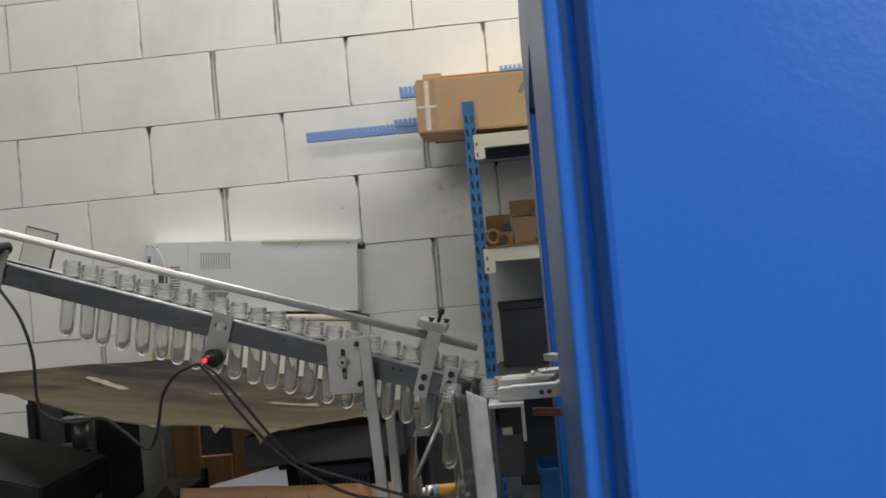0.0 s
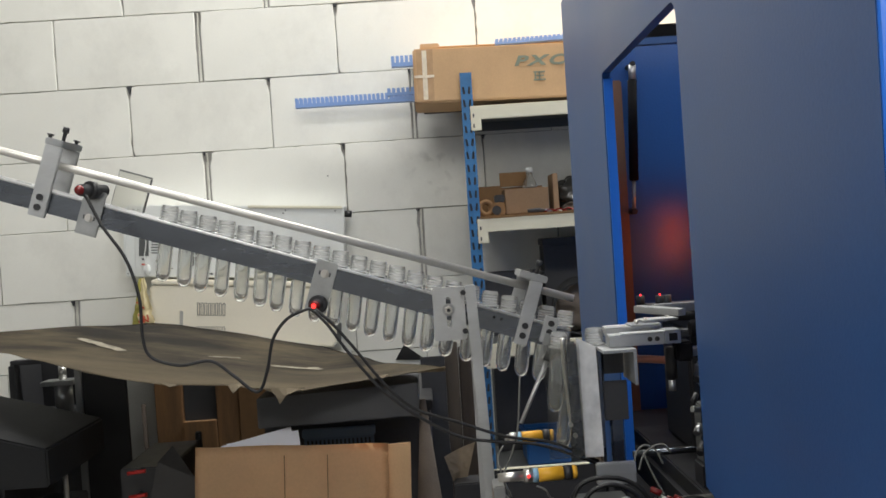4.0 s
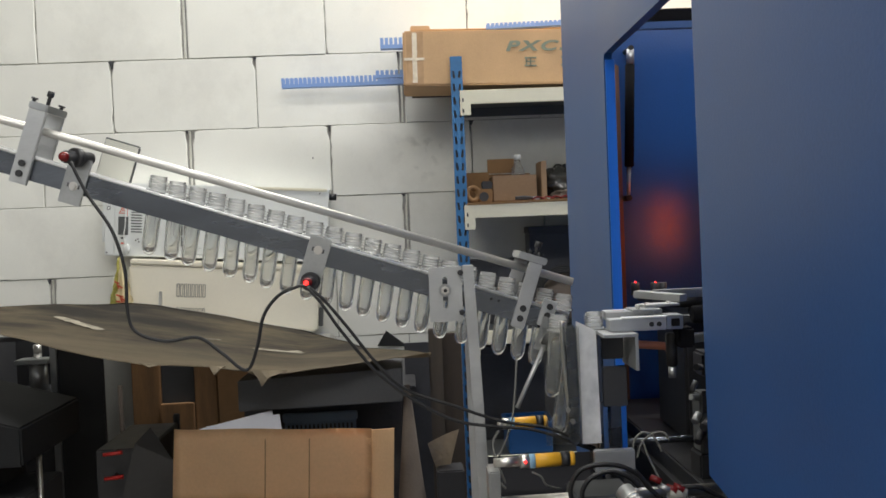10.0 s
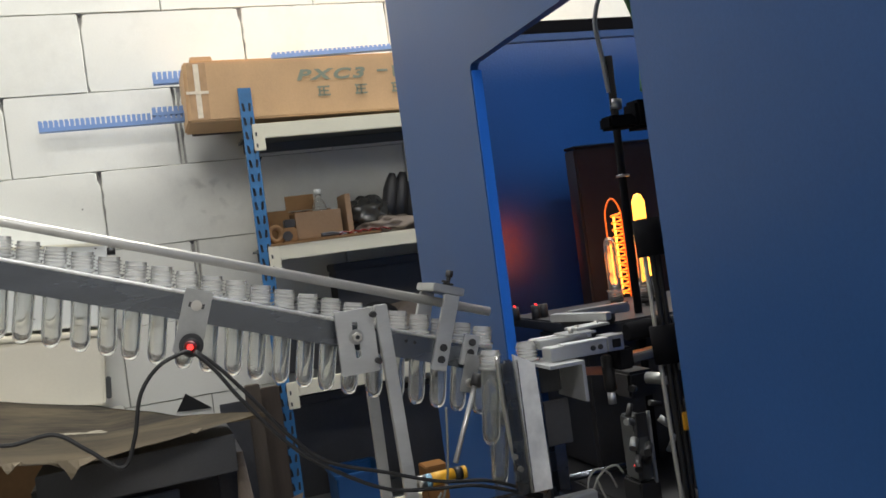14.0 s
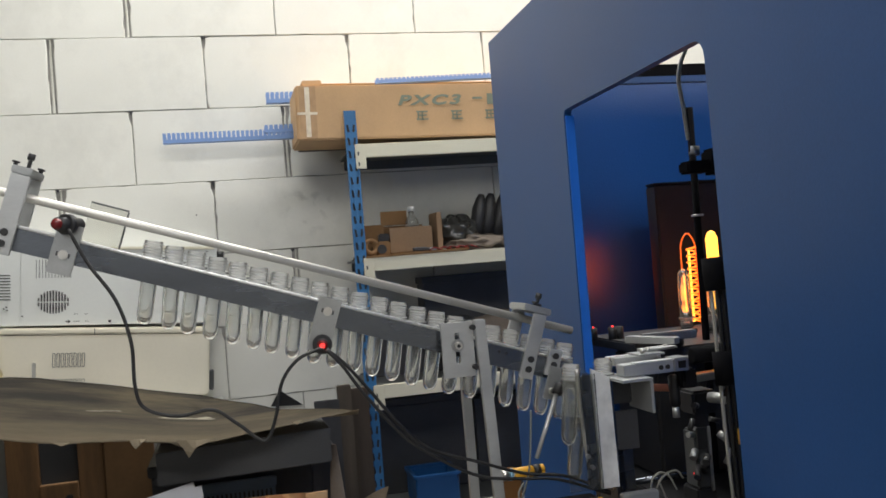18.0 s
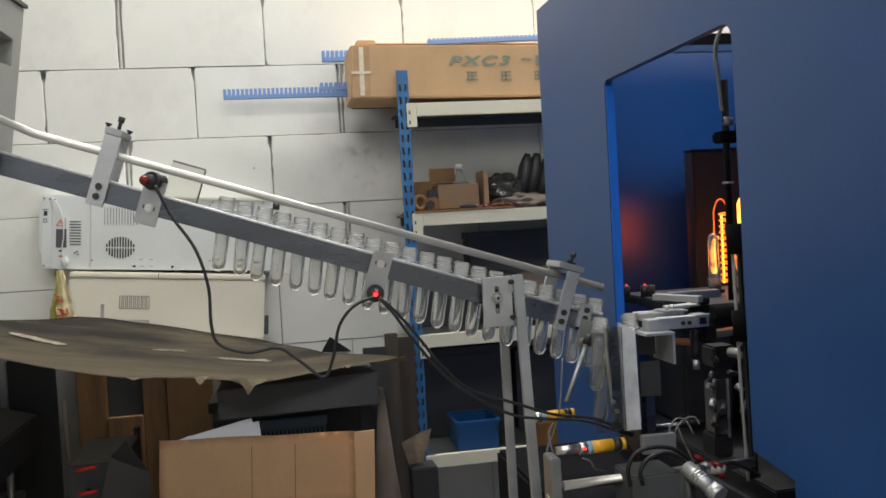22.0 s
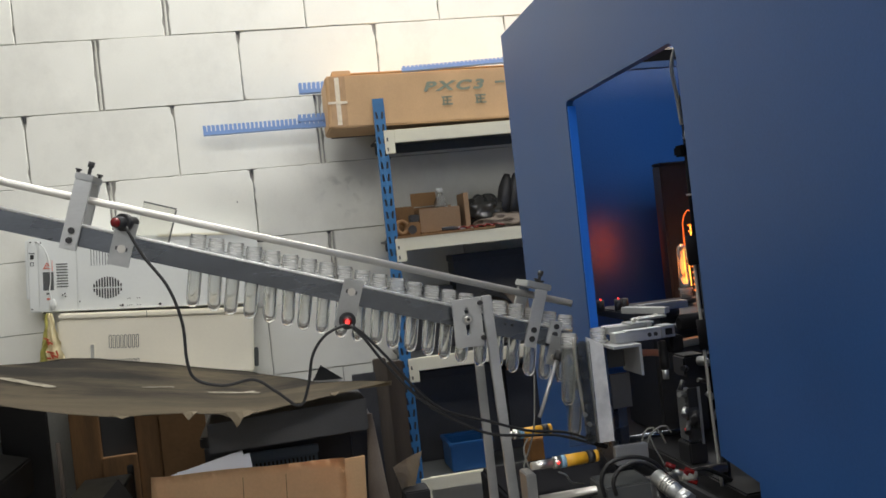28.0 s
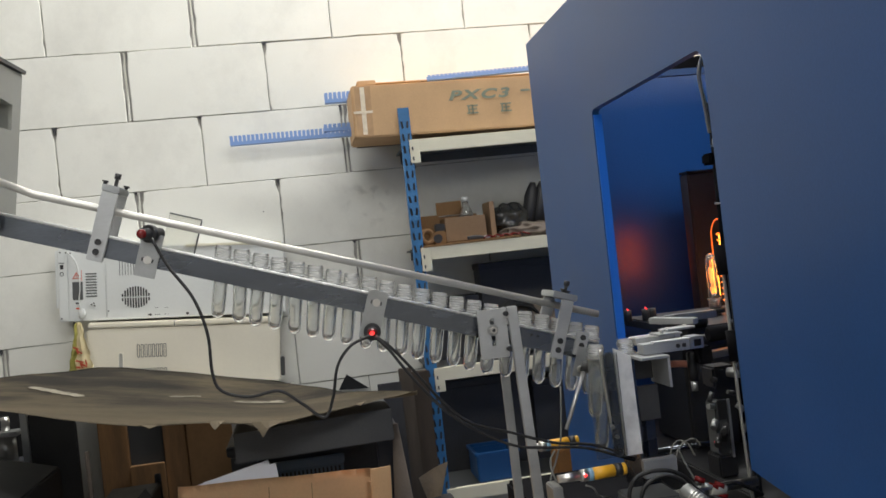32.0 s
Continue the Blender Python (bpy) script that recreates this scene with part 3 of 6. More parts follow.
def sensor(x, lens_mat, label, aim, up):
    """Proximity sensor on an angle plate on the chute's front bar."""
    s = thing("photo_sensor", rp(x, -0.03, 0), label, "sensor", "sensors on the chute")
    z0, z1 = (-0.052, 0.02) if up else (-0.075, 0.006)
    part("plate", box(B(), x - 0.017, x + 0.017, -0.0275, -0.0228, z0, z1, RAIL, 0.0008), M_ALU_DULL, s)
    bm = B()
    bolt(bm, x, -0.024 if up else -0.014, -0.0288, 0.0046)
    part("bolt", bm, M_STEEL, s)
    bm = B()
    rod(bm, rp(x, -0.0276, -0.024 if up else -0.014), rp(x, -0.0285, -0.024 if up else -0.014), 0.0068, seg=18)
    part("washer", bm, M_STEEL, s)
    part("slot", box(B(), x - 0.0095, x + 0.0095, -0.0278, -0.0274, (-0.024 if up else -0.014) - 0.003, (-0.024 if up else -0.014) + 0.003, RAIL), M_DARK, s)
    zc = 0.02 if up else -0.062
    p = rp(x + (0.0 if up else 0.004), -0.028, zc)
    d = Vector(aim).normalized()
    part("body", rod(B(), p + d * 0.032, p - d * 0.02, 0.0095, bev=0.001), M_BLACK, s)
    part("collar", rod(B(), p + d * 0.004, p + d * 0.016, 0.0145, seg=20, bev=0.001), M_BLACK, s)
    bm = B()
    lathe(bm, [(0.0078, 0.0), (0.0078, 0.004), (0.005, 0.008), (0.0, 0.0095)], Matrix.Translation(p + d * 0.032) @ d.to_track_quat("Z", "Y").to_matrix().to_4x4(), 16)
    part("lens", bm, M_LENS, s)
    if lens_mat is M_RED:
        part("led", rod(B(), p + d * 0.036, p + d * 0.0425, 0.0042, 0.0035, seg=12), M_RED, s, "small lit red diode")
    return s


sensor(-0.192, M_LENS, "black cylindrical sensor with dark red tip on aluminium plate", (-0.45, -1, 0), True)
sensor(0.186, M_RED, "black cylindrical sensor with lit red tip on aluminium plate", (-0.1, -1, 0), False)

stand = thing("chute_stand", (0.4, -2.5, 0.0), "grey aluminium stand with slotted adjusting plate", "stand")
bm = B()
plate(bm, rounded(0.338, 1.212, 0.388, 1.295, 0.002), [rounded(0.3585, 1.232, 0.366, 1.280, 0.0035)], 0.006, pose(0, -2.528, 0, 90, 0, 0))
part("slotted_plate", bm, M_ALU, stand)


def leaning_post(x, y, w, d, top, lean):
    o = box(B(), x, x + w, y, y + d, 0.0, top, bev=0.0012)
    for v in o.verts:
        v.co.x += (top - v.co.z) * lean
    return o


part("front_post", leaning_post(0.389, -2.545, 0.0165, 0.012, 1.297, 0.036), M_ALU, stand)
part("rear_post", leaning_post(0.3975, -2.40, 0.0155, 0.012, 1.2, 0.006), M_ALU, stand)
part("washer", rod(B(), (0.362, -2.5345, 1.260), (0.362, -2.5362, 1.260), 0.0098, seg=18), M_ALU_DULL, stand)
part("bolt", rod(B(), (0.362, -2.5365, 1.260), (0.362, -2.543, 1.260), 0.0066, seg=6, bev=0.0006), M_STEEL, stand)
part("bolt_socket", rod(B(), (0.362, -2.5432, 1.260), (0.362, -2.5436, 1.260), 0.0030, seg=6), M_BLACK, stand)
for z in (1.286, 1.226):
    part("bolt", rod(B(), (0.386, -2.5345, z), (0.386, -2.546, z), 0.0042, seg=12, bev=0.0006), M_BLACK, stand)

# hopper at the head of the chute
hop = thing("feed_hopper", (-0.75, -2.5, 0), "grey sheet-metal feed hopper with a window", "hopper")
bm = B()
plate(bm, [(-1.15, 1.552), (-0.412, 1.552), (-0.412, 1.785), (-1.15, 1.785)], [rounded(-0.9, 1.60, -0.462, 1.74, 0.004)], 0.012, pose(0, -2.672, 0, 90, 0, 0))
part("front_panel", bm, M_FEED, hop)
part("window_pane", box(B(), -0.9, -0.463, -2.671, -2.668, 1.60, 1.74), M_ACRYL, hop)
bm = B()
plate(bm, [(-2.671, 1.552), (-2.335, 1.562), (-2.335, 1.80), (-2.671, 1.785)], [[(-2.62, 1.685), (-2.38, 1.70), (-2.38, 1.742), (-2.62, 1.742)], rounded(-2.655, 1.585, -2.60, 1.66, 0.02)], 0.008, Matrix(((0, 0, 1, -0.421), (1, 0, 0, 0), (0, 1, 0, 0), (0, 0, 0, 1))))
part("side_panel", bm, M_FEED, hop)
part("rear_panel", box(B(), -1.15, -0.422, -2.343, -2.335, 1.562, 1.798), M_FEED, hop)
part("bottom_panel", box(B(), -1.15, -0.415, -2.672, -2.335, 1.545, 1.552), M_FEED, hop)
o = plate(B(), [(-1.15, -2.69), (-0.408, -2.69), (-0.408, -2.33), (-1.15, -2.33)], [[(-1.12, -2.66), (-0.44, -2.66), (-0.44, -2.36), (-1.12, -2.36)]], 0.006, Matrix.Translation((0, 0, 1.787)))
for v in o.verts:
    v.co.z += (v.co.y + 2.67) * 0.045
part("top_panel", o, M_GREYP, hop)
o = B()
box(o, -0.47, -0.4215, -2.625, -2.375, 1.682, 1.744)
bmesh.ops.delete(o, geom=[f for f in o.faces if f.normal.x > 0.9], context="FACES")
bmesh.ops.solidify(o, geom=o.faces[:], thickness=0.002)
part("hand_recess", o, M_FEED, hop)
part("inner_chute", box(B(), -1.1, -0.5, -2.56, -2.54, 1.553, 1.665), M_GREYP, hop)
# the whole hopper leans towards the chute
LEAN = Matrix.Translation((-0.435, 0, 1.536)) @ Matrix.Rotation(radians(8.3), 4, "Y") @ Matrix.Diagonal((1, 1, 1.06, 1)) @ Matrix.Translation((0.412, 0, -1.552))
for ob in hop.children:
    ob.data.transform(LEAN)
for x, top in ((-1.1, 1.615), (-0.85, 1.579)):
    part("leg", box(B(), x, x + 0.04, -2.52, -2.48, 0.0, top), M_FEED, hop)
link = thing("chute_hanger", (-0.44, -2.5, 1.5), "aluminium end bracket joining chute and hopper", "bracket")
part("end_plate", box(B(), -0.492, -0.435, -0.033, -0.0225, -0.05, 0.012, RAIL, 0.001), M_ALU, link)
part("hook_block", box(B(), -0.53, -0.50, -0.03, 0.02, -0.04, 0.0, RAIL, 0.001), M_DARK, link)
for x, z in ((-0.47, -0.012), (-0.497, -0.028), (-0.503, 0.0)):
    bm = B()
    rod(bm, rp(x, -0.034, z), rp(x, -0.044, z), 0.006, seg=10)
    part("screw", bm, M_BLACK, link)
part("rear_plate", box(B(), -0.452, -0.404, -2.532, -2.524, 1.514, 1.566, None, 0.001), M_ALU, link)
part("black_block", box(B(), -0.488, -0.456, -2.530, -2.500, 1.520, 1.552, None, 0.002), M_BLACKSHADE, link)
for x, z in ((-0.455, 1.566), (-0.474, 1.533), (-0.428, 1.538), (-0.446, 1.522)):
    part("hex_bolt", rod(B(), (x, -2.5245, z), (x, -2.545, z), 0.0062, seg=6), M_BLACKSHADE, link)
    part("bolt_face", rod(B(), (x, -2.545, z), (x, -2.5475, z), 0.0034, seg=10), M_STEEL, link)
part("acrylic_guard", box(B(), -0.182, -0.128, 0.0225, 0.0255, 0.0, 0.06, RAIL), M_ACRYL, chute, "small clear acrylic guard plate")
part("guard_rim", box(B(), -0.182, -0.128, 0.0222, 0.0258, 0.0585, 0.061, RAIL), M_GREYP, chute)
part("guard_rim", box(B(), -0.1295, -0.127, 0.0222, 0.0258, 0.0, 0.058, RAIL), M_GREYP, chute)

# cables
single("sensor_cable", hose(B(), [(-0.171, -2.575, 1.472), (-0.150, -2.575, 1.425), (-0.118, -2.575, 1.372), (-0.102, -2.575, 1.313), (-0.101, -2.575, 1.252), (-0.090, -2.575, 1.222), (-0.049, -2.575, 1.207), (-0.002, -2.575, 1.210), (0.031, -2.575, 1.186), (0.065, -2.575, 1.159), (0.082, -2.575, 1.190), (0.094, -2.575, 1.237), (0.117, -2.575, 1.266), (0.146, -2.575, 1.278), (0.156, -2.575, 1.278)], 0.0025), M_RUBBER, "thin black sensor cable hanging in a loop", "cable", "cables")
single("sensor_cable", hose(B(), [(0.160, -2.575, 1.278), (0.183, -2.575, 1.256), (0.216, -2.575, 1.214), (0.257, -2.575, 1.158), (0.299, -2.575, 1.118), (0.368, -2.575, 1.091), (0.437, -2.575, 1.065), (0.506, -2.575, 1.051), (0.574, -2.575, 1.018)], 0.0024), M_RUBBER, "thin black sensor cable hanging in a loop", "cable", "cables")
single("sensor_cable", hose(B(), [(0.159, -2.585, 1.277), (0.180, -2.585, 1.252), (0.208, -2.585, 1.209), (0.257, -2.585, 1.147), (0.307, -2.585, 1.106), (0.367, -2.585, 1.072), (0.427, -2.585, 1.060), (0.487, -2.585, 1.051), (0.569, -2.585, 1.018)], 0.0024), M_RUBBER, "thin black sensor cable hanging in a loop", "cable", "cables")

# ---------------- heater inside the machine ----------------
oven = thing("heater_oven", (1.15, -1.9, 0.92), "scorched dark infrared heater box with glowing lamps", "heater")
part("housing", box(B(), 1.034, 1.42, -1.905, -1.855, 0.92, 1.53, None, 0.004), M_OVEN, oven)
part("lid", box(B(), 1.032, 1.422, -1.907, -1.853, 1.5305, 1.536, None, 0.003), M_DARK, oven)
# emissive arch draws lamplight caught on the edges of a clear tube
M_RIMGLOW = glow("glowing_rim_highlight", (1.0, 0.16, 0.02), 1.1)
part("quartz_tube", hose(B(), [(1.0115, -2.045, 1.205), (1.0115, -2.045, 1.36), (1.0145, -2.045, 1.388), (1.0225, -2.045, 1.404), (1.03, -2.045, 1.408), (1.0375, -2.045, 1.404), (1.0455, -2.045, 1.388), (1.0485, -2.045, 1.36), (1.0485, -2.045, 1.205)], 0.0015, n=4, seg=8), M_RIMGLOW, oven, "glowing arch painting the lamplit rim of a clear tube")
for k in range(12):
    ring = [(1.036 + 0.0095 * math.cos(i * 0.785), -2.045 + 0.0095 * math.sin(i * 0.785), 1.212 + 0.0142 * k + 0.0012 * i) for i in range(9)]
    part("lamp_coil", hose(B(), ring, 0.0017, n=3, seg=6), M_HOT, oven)
part("filament", rod(B(), (1.036, -2.036, 1.21), (1.036, -2.036, 1.37), 0.0024, seg=8), M_HOTY, oven)
# two added glowing rods behind the preform make it look lit within
part("filament", rod(B(), (0.977, -2.120, 1.235), (0.977, -2.120, 1.325), 0.0052, seg=10), M_HOTY, oven)
part("filament", rod(B(), (0.962, -2.120, 1.235), (0.962, -2.120, 1.32), 0.003, seg=10), M_HOT, oven)
bm = B()
lathe(bm, [(0.0, 0.16), (0.007, 0.157), (0.0125, 0.144), (0.0125, 0.06), (0.012, 0.04), (0.0125, 0.0), (0.0, 0.0)], Matrix.Translation((1.026, -2.154, 1.25)), 16)
part("quartz_lamp", bm, M_HOTY, oven, "glowing orange-yellow quartz lamp")
part("lamp_mount", rod(B(), (1.026, -2.154, 0.92), (1.026, -2.154, 1.25), 0.013), M_HEATBOX, oven)
for x, y, z in ((0.928, -2.2, 1.236), (0.988, -2.2, 1.236)):
    preform("heated_preform", "clear bottle preform standing neck down by the heater", "preforms at the heater", -1, M_PETHOT).matrix_basis = Matrix.Translation((x, y, z))
    bm = B()
    rod(bm, (x, y, 0.92), (x, y, z - 0.012), 0.012)
    rod(bm, (x, y, z - 0.03), (x, y, z - 0.021), 0.02)
    single("mandrel", bm, M_HEATBOX, "dark steel mandrel carrying a preform", "mandrel", "mandrels")

# upright rod, clamp and hoses next to the heater
guard = thing("heater_post", (0.92, -2.3, 0.92), "black upright rod with a dark cross clamp", "post")
part("rod", rod(B(), (0.909, -2.3, 0.92), (0.9165, -2.3, 1.647), 0.0068), M_BLACKSHADE, guard)
part("clamp", box(B(), 0.893, 0.944, -2.32, -2.28, 1.520, 1.543, None, 0.004), M_BLACKSHADE, guard)
part("clamp_arm", box(B(), 0.9445, 1.05, -2.325, -2.275, 1.516, 1.566, None, 0.006), M_BLACKSHADE, guard)
part("ring", rod(B(), (0.919, -2.3, 1.555), (0.920, -2.3, 1.572), 0.0105), M_ALU_DULL, guard)
part("ring", rod(B(), (0.915, -2.3, 1.437), (0.915, -2.3, 1.441), 0.0115), M_STEEL, guard)
single("green_hose", hose(B(), [(0.938, -2.350, 1.738), (0.954, -2.350, 1.686), (0.954, -2.350, 1.631), (0.949, -2.350, 1.575)], 0.0085), M_GREEN, "green ribbed hose coming from above", "hose")
single("milky_hose", hose(B(), [(0.920, -2.300, 1.760), (0.906, -2.300, 1.733), (0.899, -2.300, 1.700), (0.904, -2.300, 1.650), (0.909, -2.300, 1.585)], 0.004), M_MILK, "thin milky plastic air hose", "hose")
for k, dx in enumerate((0.0, 0.011, 0.02)):
    single("milky_hose", hose(B(), [(0.748 + dx, -2.615, 1.355), (0.747 + dx, -2.62, 1.24), (0.745 + dx, -2.63, 1.08), (0.742 + dx * 0.7, -2.645, 0.94)], 0.0028 if k == 0 else 0.004), M_MILK if k == 0 else M_RUBBER, "thin air hose in a taped bundle", "hose", "bundled hoses")
bundle = thing("tape_wrap", (0.757, -2.62, 1.2), "black tape wrapped round a hose bundle", "tape")
part("band", rod(B(), (0.757, -2.618, 1.312), (0.757, -2.614, 1.362), 0.0185), M_BLACKSHADE, bundle)
part("band", rod(B(), (0.757, -2.622, 1.219), (0.757, -2.627, 1.168), 0.0180), M_BLACKSHADE, bundle)
single("yellow_tag", box(B(), 0.757, 0.775, -2.646, -2.641, 1.080, 1.104, None, 0.001), M_YEL, "small yellow cable tag", "tag")

# slide table inside the hatch
table = thing("slide_table", (0.8, -2.45, 0.92), "dark steel slide table with clamped parts", "machine part")
part("bed", box(B(), 0.745, 1.4, -2.72, -2.05, 0.921, 0.945, None, 0.003), M_BLACK, table)
part("rail_block", box(B(), 0.80, 0.98, -2.30, -2.12, 0.946, 1.18, None, 0.006), M_HEATBOX, table)
part("chain_plate", box(B(), 0.79, 1.25, -2.36, -2.0, 1.181, 1.2, None, 0.003), M_DARK, table)
part("wheel", rod(B(), (0.79, -2.345, 1.201), (0.79, -2.345, 1.225), 0.045, seg=32, bev=0.003), M_BLACK, table)
for x, y in ((0.765, -2.1), (0.80, -2.12), (0.815, -2.12)):
    part("end_stop", rod(B(), (x, y, 1.2), (x, y, 1.225), 0.009, seg=12), M_DARK, table)
    if x < 0.81:
        part("marker_light", rod(B(), (x, y - 0.006, 1.226), (x, y, 1.2275), 0.0014, seg=8), M_RED, table)
valve = thing("solenoid_valve", (0.755, -2.5, 0.945), "grey metal valve block with a red pilot light", "valve")
part("body", box(B(), 0.752, 0.775, -2.52, -2.48, 0.986, 1.08, None, 0.003), M_GREYP, valve)
part("foot", box(B(), 0.75, 0.785, -2.52, -2.47, 0.945, 0.985, None, 0.003), M_BLACK, valve)
part("window", box(B(), 0.755, 0.772, -2.524, -2.5205, 1.05, 1.085), M_BLACK, valve)
part("pilot_light", rod(B(), (0.742, -2.53, 1.014), (0.742, -2.528, 1.014), 0.0018, seg=10), M_RED, valve, "red pilot light")
part("coil", box(B(), 0.765, 0.81, -2.50, -2.45, 1.101, 1.14, None, 0.004), M_BLACK, valve)
part("elbow", rod(B(), (0.748, -2.525, 1.05), (0.738, -2.535, 1.04), 0.006, seg=10), M_ALU_DULL, valve)
part("elbow", rod(B(), (0.748, -2.525, 1.075), (0.735, -2.53, 1.078), 0.005, seg=10), M_ALU_DULL, valve)
part("edge_strip", box(B(), 0.776, 0.780, -2.522, -2.518, 0.98, 1.085), M_ALU, valve)
part("fitting", rod(B(), (0.79, -2.51, 1.13), (0.81, -2.55, 1.13), 0.009, seg=8), M_ALU, valve)
rf = random.Random(4)
for k in range(9):
    p = Vector((0.74 + 0.06 * rf.random(), -2.56 + 0.07 * rf.random(), 0.97 + 0.19 * rf.random()))
    d = Vector((rf.uniform(-1, 1), rf.uniform(-1, 0), rf.uniform(-1, 1))).normalized()
    part("fitting", rod(B(), p, p + d * rf.uniform(0.012, 0.028), rf.uniform(0.0035, 0.0065), seg=8), rf.choice((M_BLACK, M_BLACK, M_ALU_DULL)), valve)
motor = thing("slide_motor", (0.88, -2.6, 0.945), "black ribbed motor body on the slide table", "motor")
part("body", box(B(), 0.84, 0.93, -2.64, -2.5, 0.946, 1.10, None, 0.012), M_BLACK, motor)
part("flange", box(B(), 0.83, 0.94, -2.655, -2.641, 0.95, 1.09, None, 0.004), M_DARK, motor)

# gripper that takes the blanks
grip = thing("preform_gripper", (0.66, -2.56, 1.2), "aluminium transfer gripper with two fingers", "gripper")
part("front_finger", box(B(), 0.594, 0.676, -2.615, -2.587, 1.195, 1.2125, None, 0.0012), M_ALU, grip)
part("finger_lip", box(B(), 0.612, 0.678, -2.6165, -2.600, 1.2128, 1.2150, None, 0.0006), M_BRIGHT, grip)
part("middle_finger", box(B(), 0.597, 0.668, -2.578, -2.560, 1.2075, 1.2195, None, 0.001), M_ALU, grip)
part("rear_finger", box(B(), 0.600, 0.690, -2.548, -2.533, 1.2085, 1.2190, None, 0.001), M_BRIGHT, grip)
part("finger_plate", box(B(), 0.634, 0.676, -2.590, -2.545, 1.2198, 1.2228, None, 0.0006), M_ALU_DULL, grip)
part("cover_plate", box(B(), 0.655, 0.712, -2.565, -2.535, 1.2230, 1.2270, Matrix.Translation((0.68, -2.55, 0)) @ Matrix.Rotation(0.18, 4, "Z") @ Matrix.Translation((-0.68, 2.55, 0)), 0.0008), M_ALU, grip)
for x, y in ((0.645, -2.575), (0.664, -2.556), (0.700, -2.545)):
    part("cap_screw", rod(B(), (x, y, 1.2225), (x, y, 1.2295), 0.0036, seg=10), M_STEEL, grip)
SWING = Matrix.Translation((0.700, -2.500, 1.2335)) @ Matrix.Rotation(radians(-52), 4, "Z") @ Matrix.Rotation(radians(2), 4, "Y")
part("top_bar", box(B(), -0.044, 0.044, -0.0100, 0.0100, -0.0055, 0.0055, SWING, 0.001), M_ALU, grip)
part("slotted_end", box(B(), 0.6765, 0.700, -2.617, -2.585, 1.1955, 1.2160, None, 0.001), M_ALU_DULL, grip)
part("slot", box(B(), 0.6825, 0.6945, -2.6185, -2.6168, 1.2000, 1.2110), M_BLACKSHADE, grip)
part("rear_link", box(B(), 0.70, 0.80, -2.47, -2.45, 1.226, 1.24, None, 0.002), M_ALU_DULL, grip)
part("joint_block", box(B(), 0.698, 0.722, -2.600, -2.57, 1.165, 1.1945, None, 0.003), M_BLACKSHADE, grip)
part("motor", rod(B(), (0.723, -2.585, 1.212), (0.79, -2.585, 1.214), 0.013, bev=0.002), M_BLACKSHADE, grip)
part("slide_bar", box(B(), 0.70, 0.86, -2.568, -2.54, 1.196, 1.208, None, 0.002), M_DARK, grip)
part("lower_bar", box(B(), 0.715, 0.80, -2.585, -2.56, 1.168, 1.180, Matrix.Translation((0.7, 0, 1.17)) @ Matrix.Rotation(radians(-3), 4, "Y") @ Matrix.Translation((-0.7, 0, -1.17)), 0.002), M_ALU_DULL, grip)
part("shield", box(B(), 0.79, 0.80, -2.63, -2.55, 1.15, 1.225, None, 0.002), M_BLACK, grip)
part("actuator", rod(B(), (0.694, -2.575, 1.135), (0.694, -2.575, 1.185), 0.0085, bev=0.002), M_BLACK, grip)
part("nozzle", rod(B(), (0.694, -2.575, 1.118), (0.694, -2.575, 1.135), 0.0055, seg=10), M_ALU, grip)
for x in (0.654, 0.665):
    part("screw", rod(B(), (x, -2.6155, 1.204), (x, -2.6175, 1.204), 0.0036, seg=10), M_BLACK, grip)
part("air_line", hose(B(), [(0.64, -2.56, 1.168), (0.67, -2.565, 1.166), (0.70, -2.565, 1.162)], 0.006), M_ORANGE, grip)
copy_thing(blank, Matrix.Translation((0.580, -2.57, 1.198)))

# foot of the chute
foot = thing("end_bracket", (0.57, -2.6, 0.95), "bright aluminium end plates and angle at the chute's foot", "bracket")
o = B()
box(o, 0.5505, 0.5785, -2.602, -2.596, 1.032, 1.212)
for v in o.verts:
    if v.co.z > 1.1:
        v.co.x -= 0.003
        v.co.z -= (v.co.x - 0.547) * 0.55
part("bright_plate", o, M_BRIGHT, foot, "bright metal plate with its reflection put into the colour")
part("channel", box(B(), 0.533, 0.549, -2.60, -2.585, 1.03, 1.205, None, 0.004), M_BAR, foot)
part("channel_edge", hose(B(), [(0.528, -2.592, 1.212), (0.529, -2.592, 1.16), (0.534, -2.592, 1.09), (0.541, -2.592, 1.04)], 0.0035, seg=8), M_STEEL, foot)
part("angle_top", box(B(), 0.579, 0.628, -2.64, -2.56, 1.190, 1.1945, None, 0.0005), M_ALU, foot)
part("angle_leg", box(B(), 0.6235, 0.628, -2.64, -2.56, 1.142, 1.1895, None, 0.0005), M_ALU, foot)
part("back_plate", box(B(), 0.580, 0.585, -2.59, -2.50, 0.96, 1.189, None, 0.001), M_BAR, foot)
part("inner_plate", box(B(), 0.586, 0.622, -2.575, -2.57, 1.15, 1.189, None, 0.001), M_DARK, foot)
part("grey_plate", box(B(), 0.586, 0.622, -2.590, -2.582, 1.082, 1.141, None, 0.001), M_DARK, foot)
part("column", box(B(), 0.598, 0.614, -2.581, -2.56, 0.946, 1.12, None, 0.001), M_BAR, foot)
for z, x in ((1.066, 0.537), (1.083, 0.531)):
    part("screw", rod(B(), (x, -2.60, z), (x, -2.606, z), 0.0035, seg=10), M_STEEL, foot)
part("foot_block", box(B(), 0.556, 0.612, -2.662, -2.648, 1.006, 1.036, None, 0.0015), M_ALU, foot)

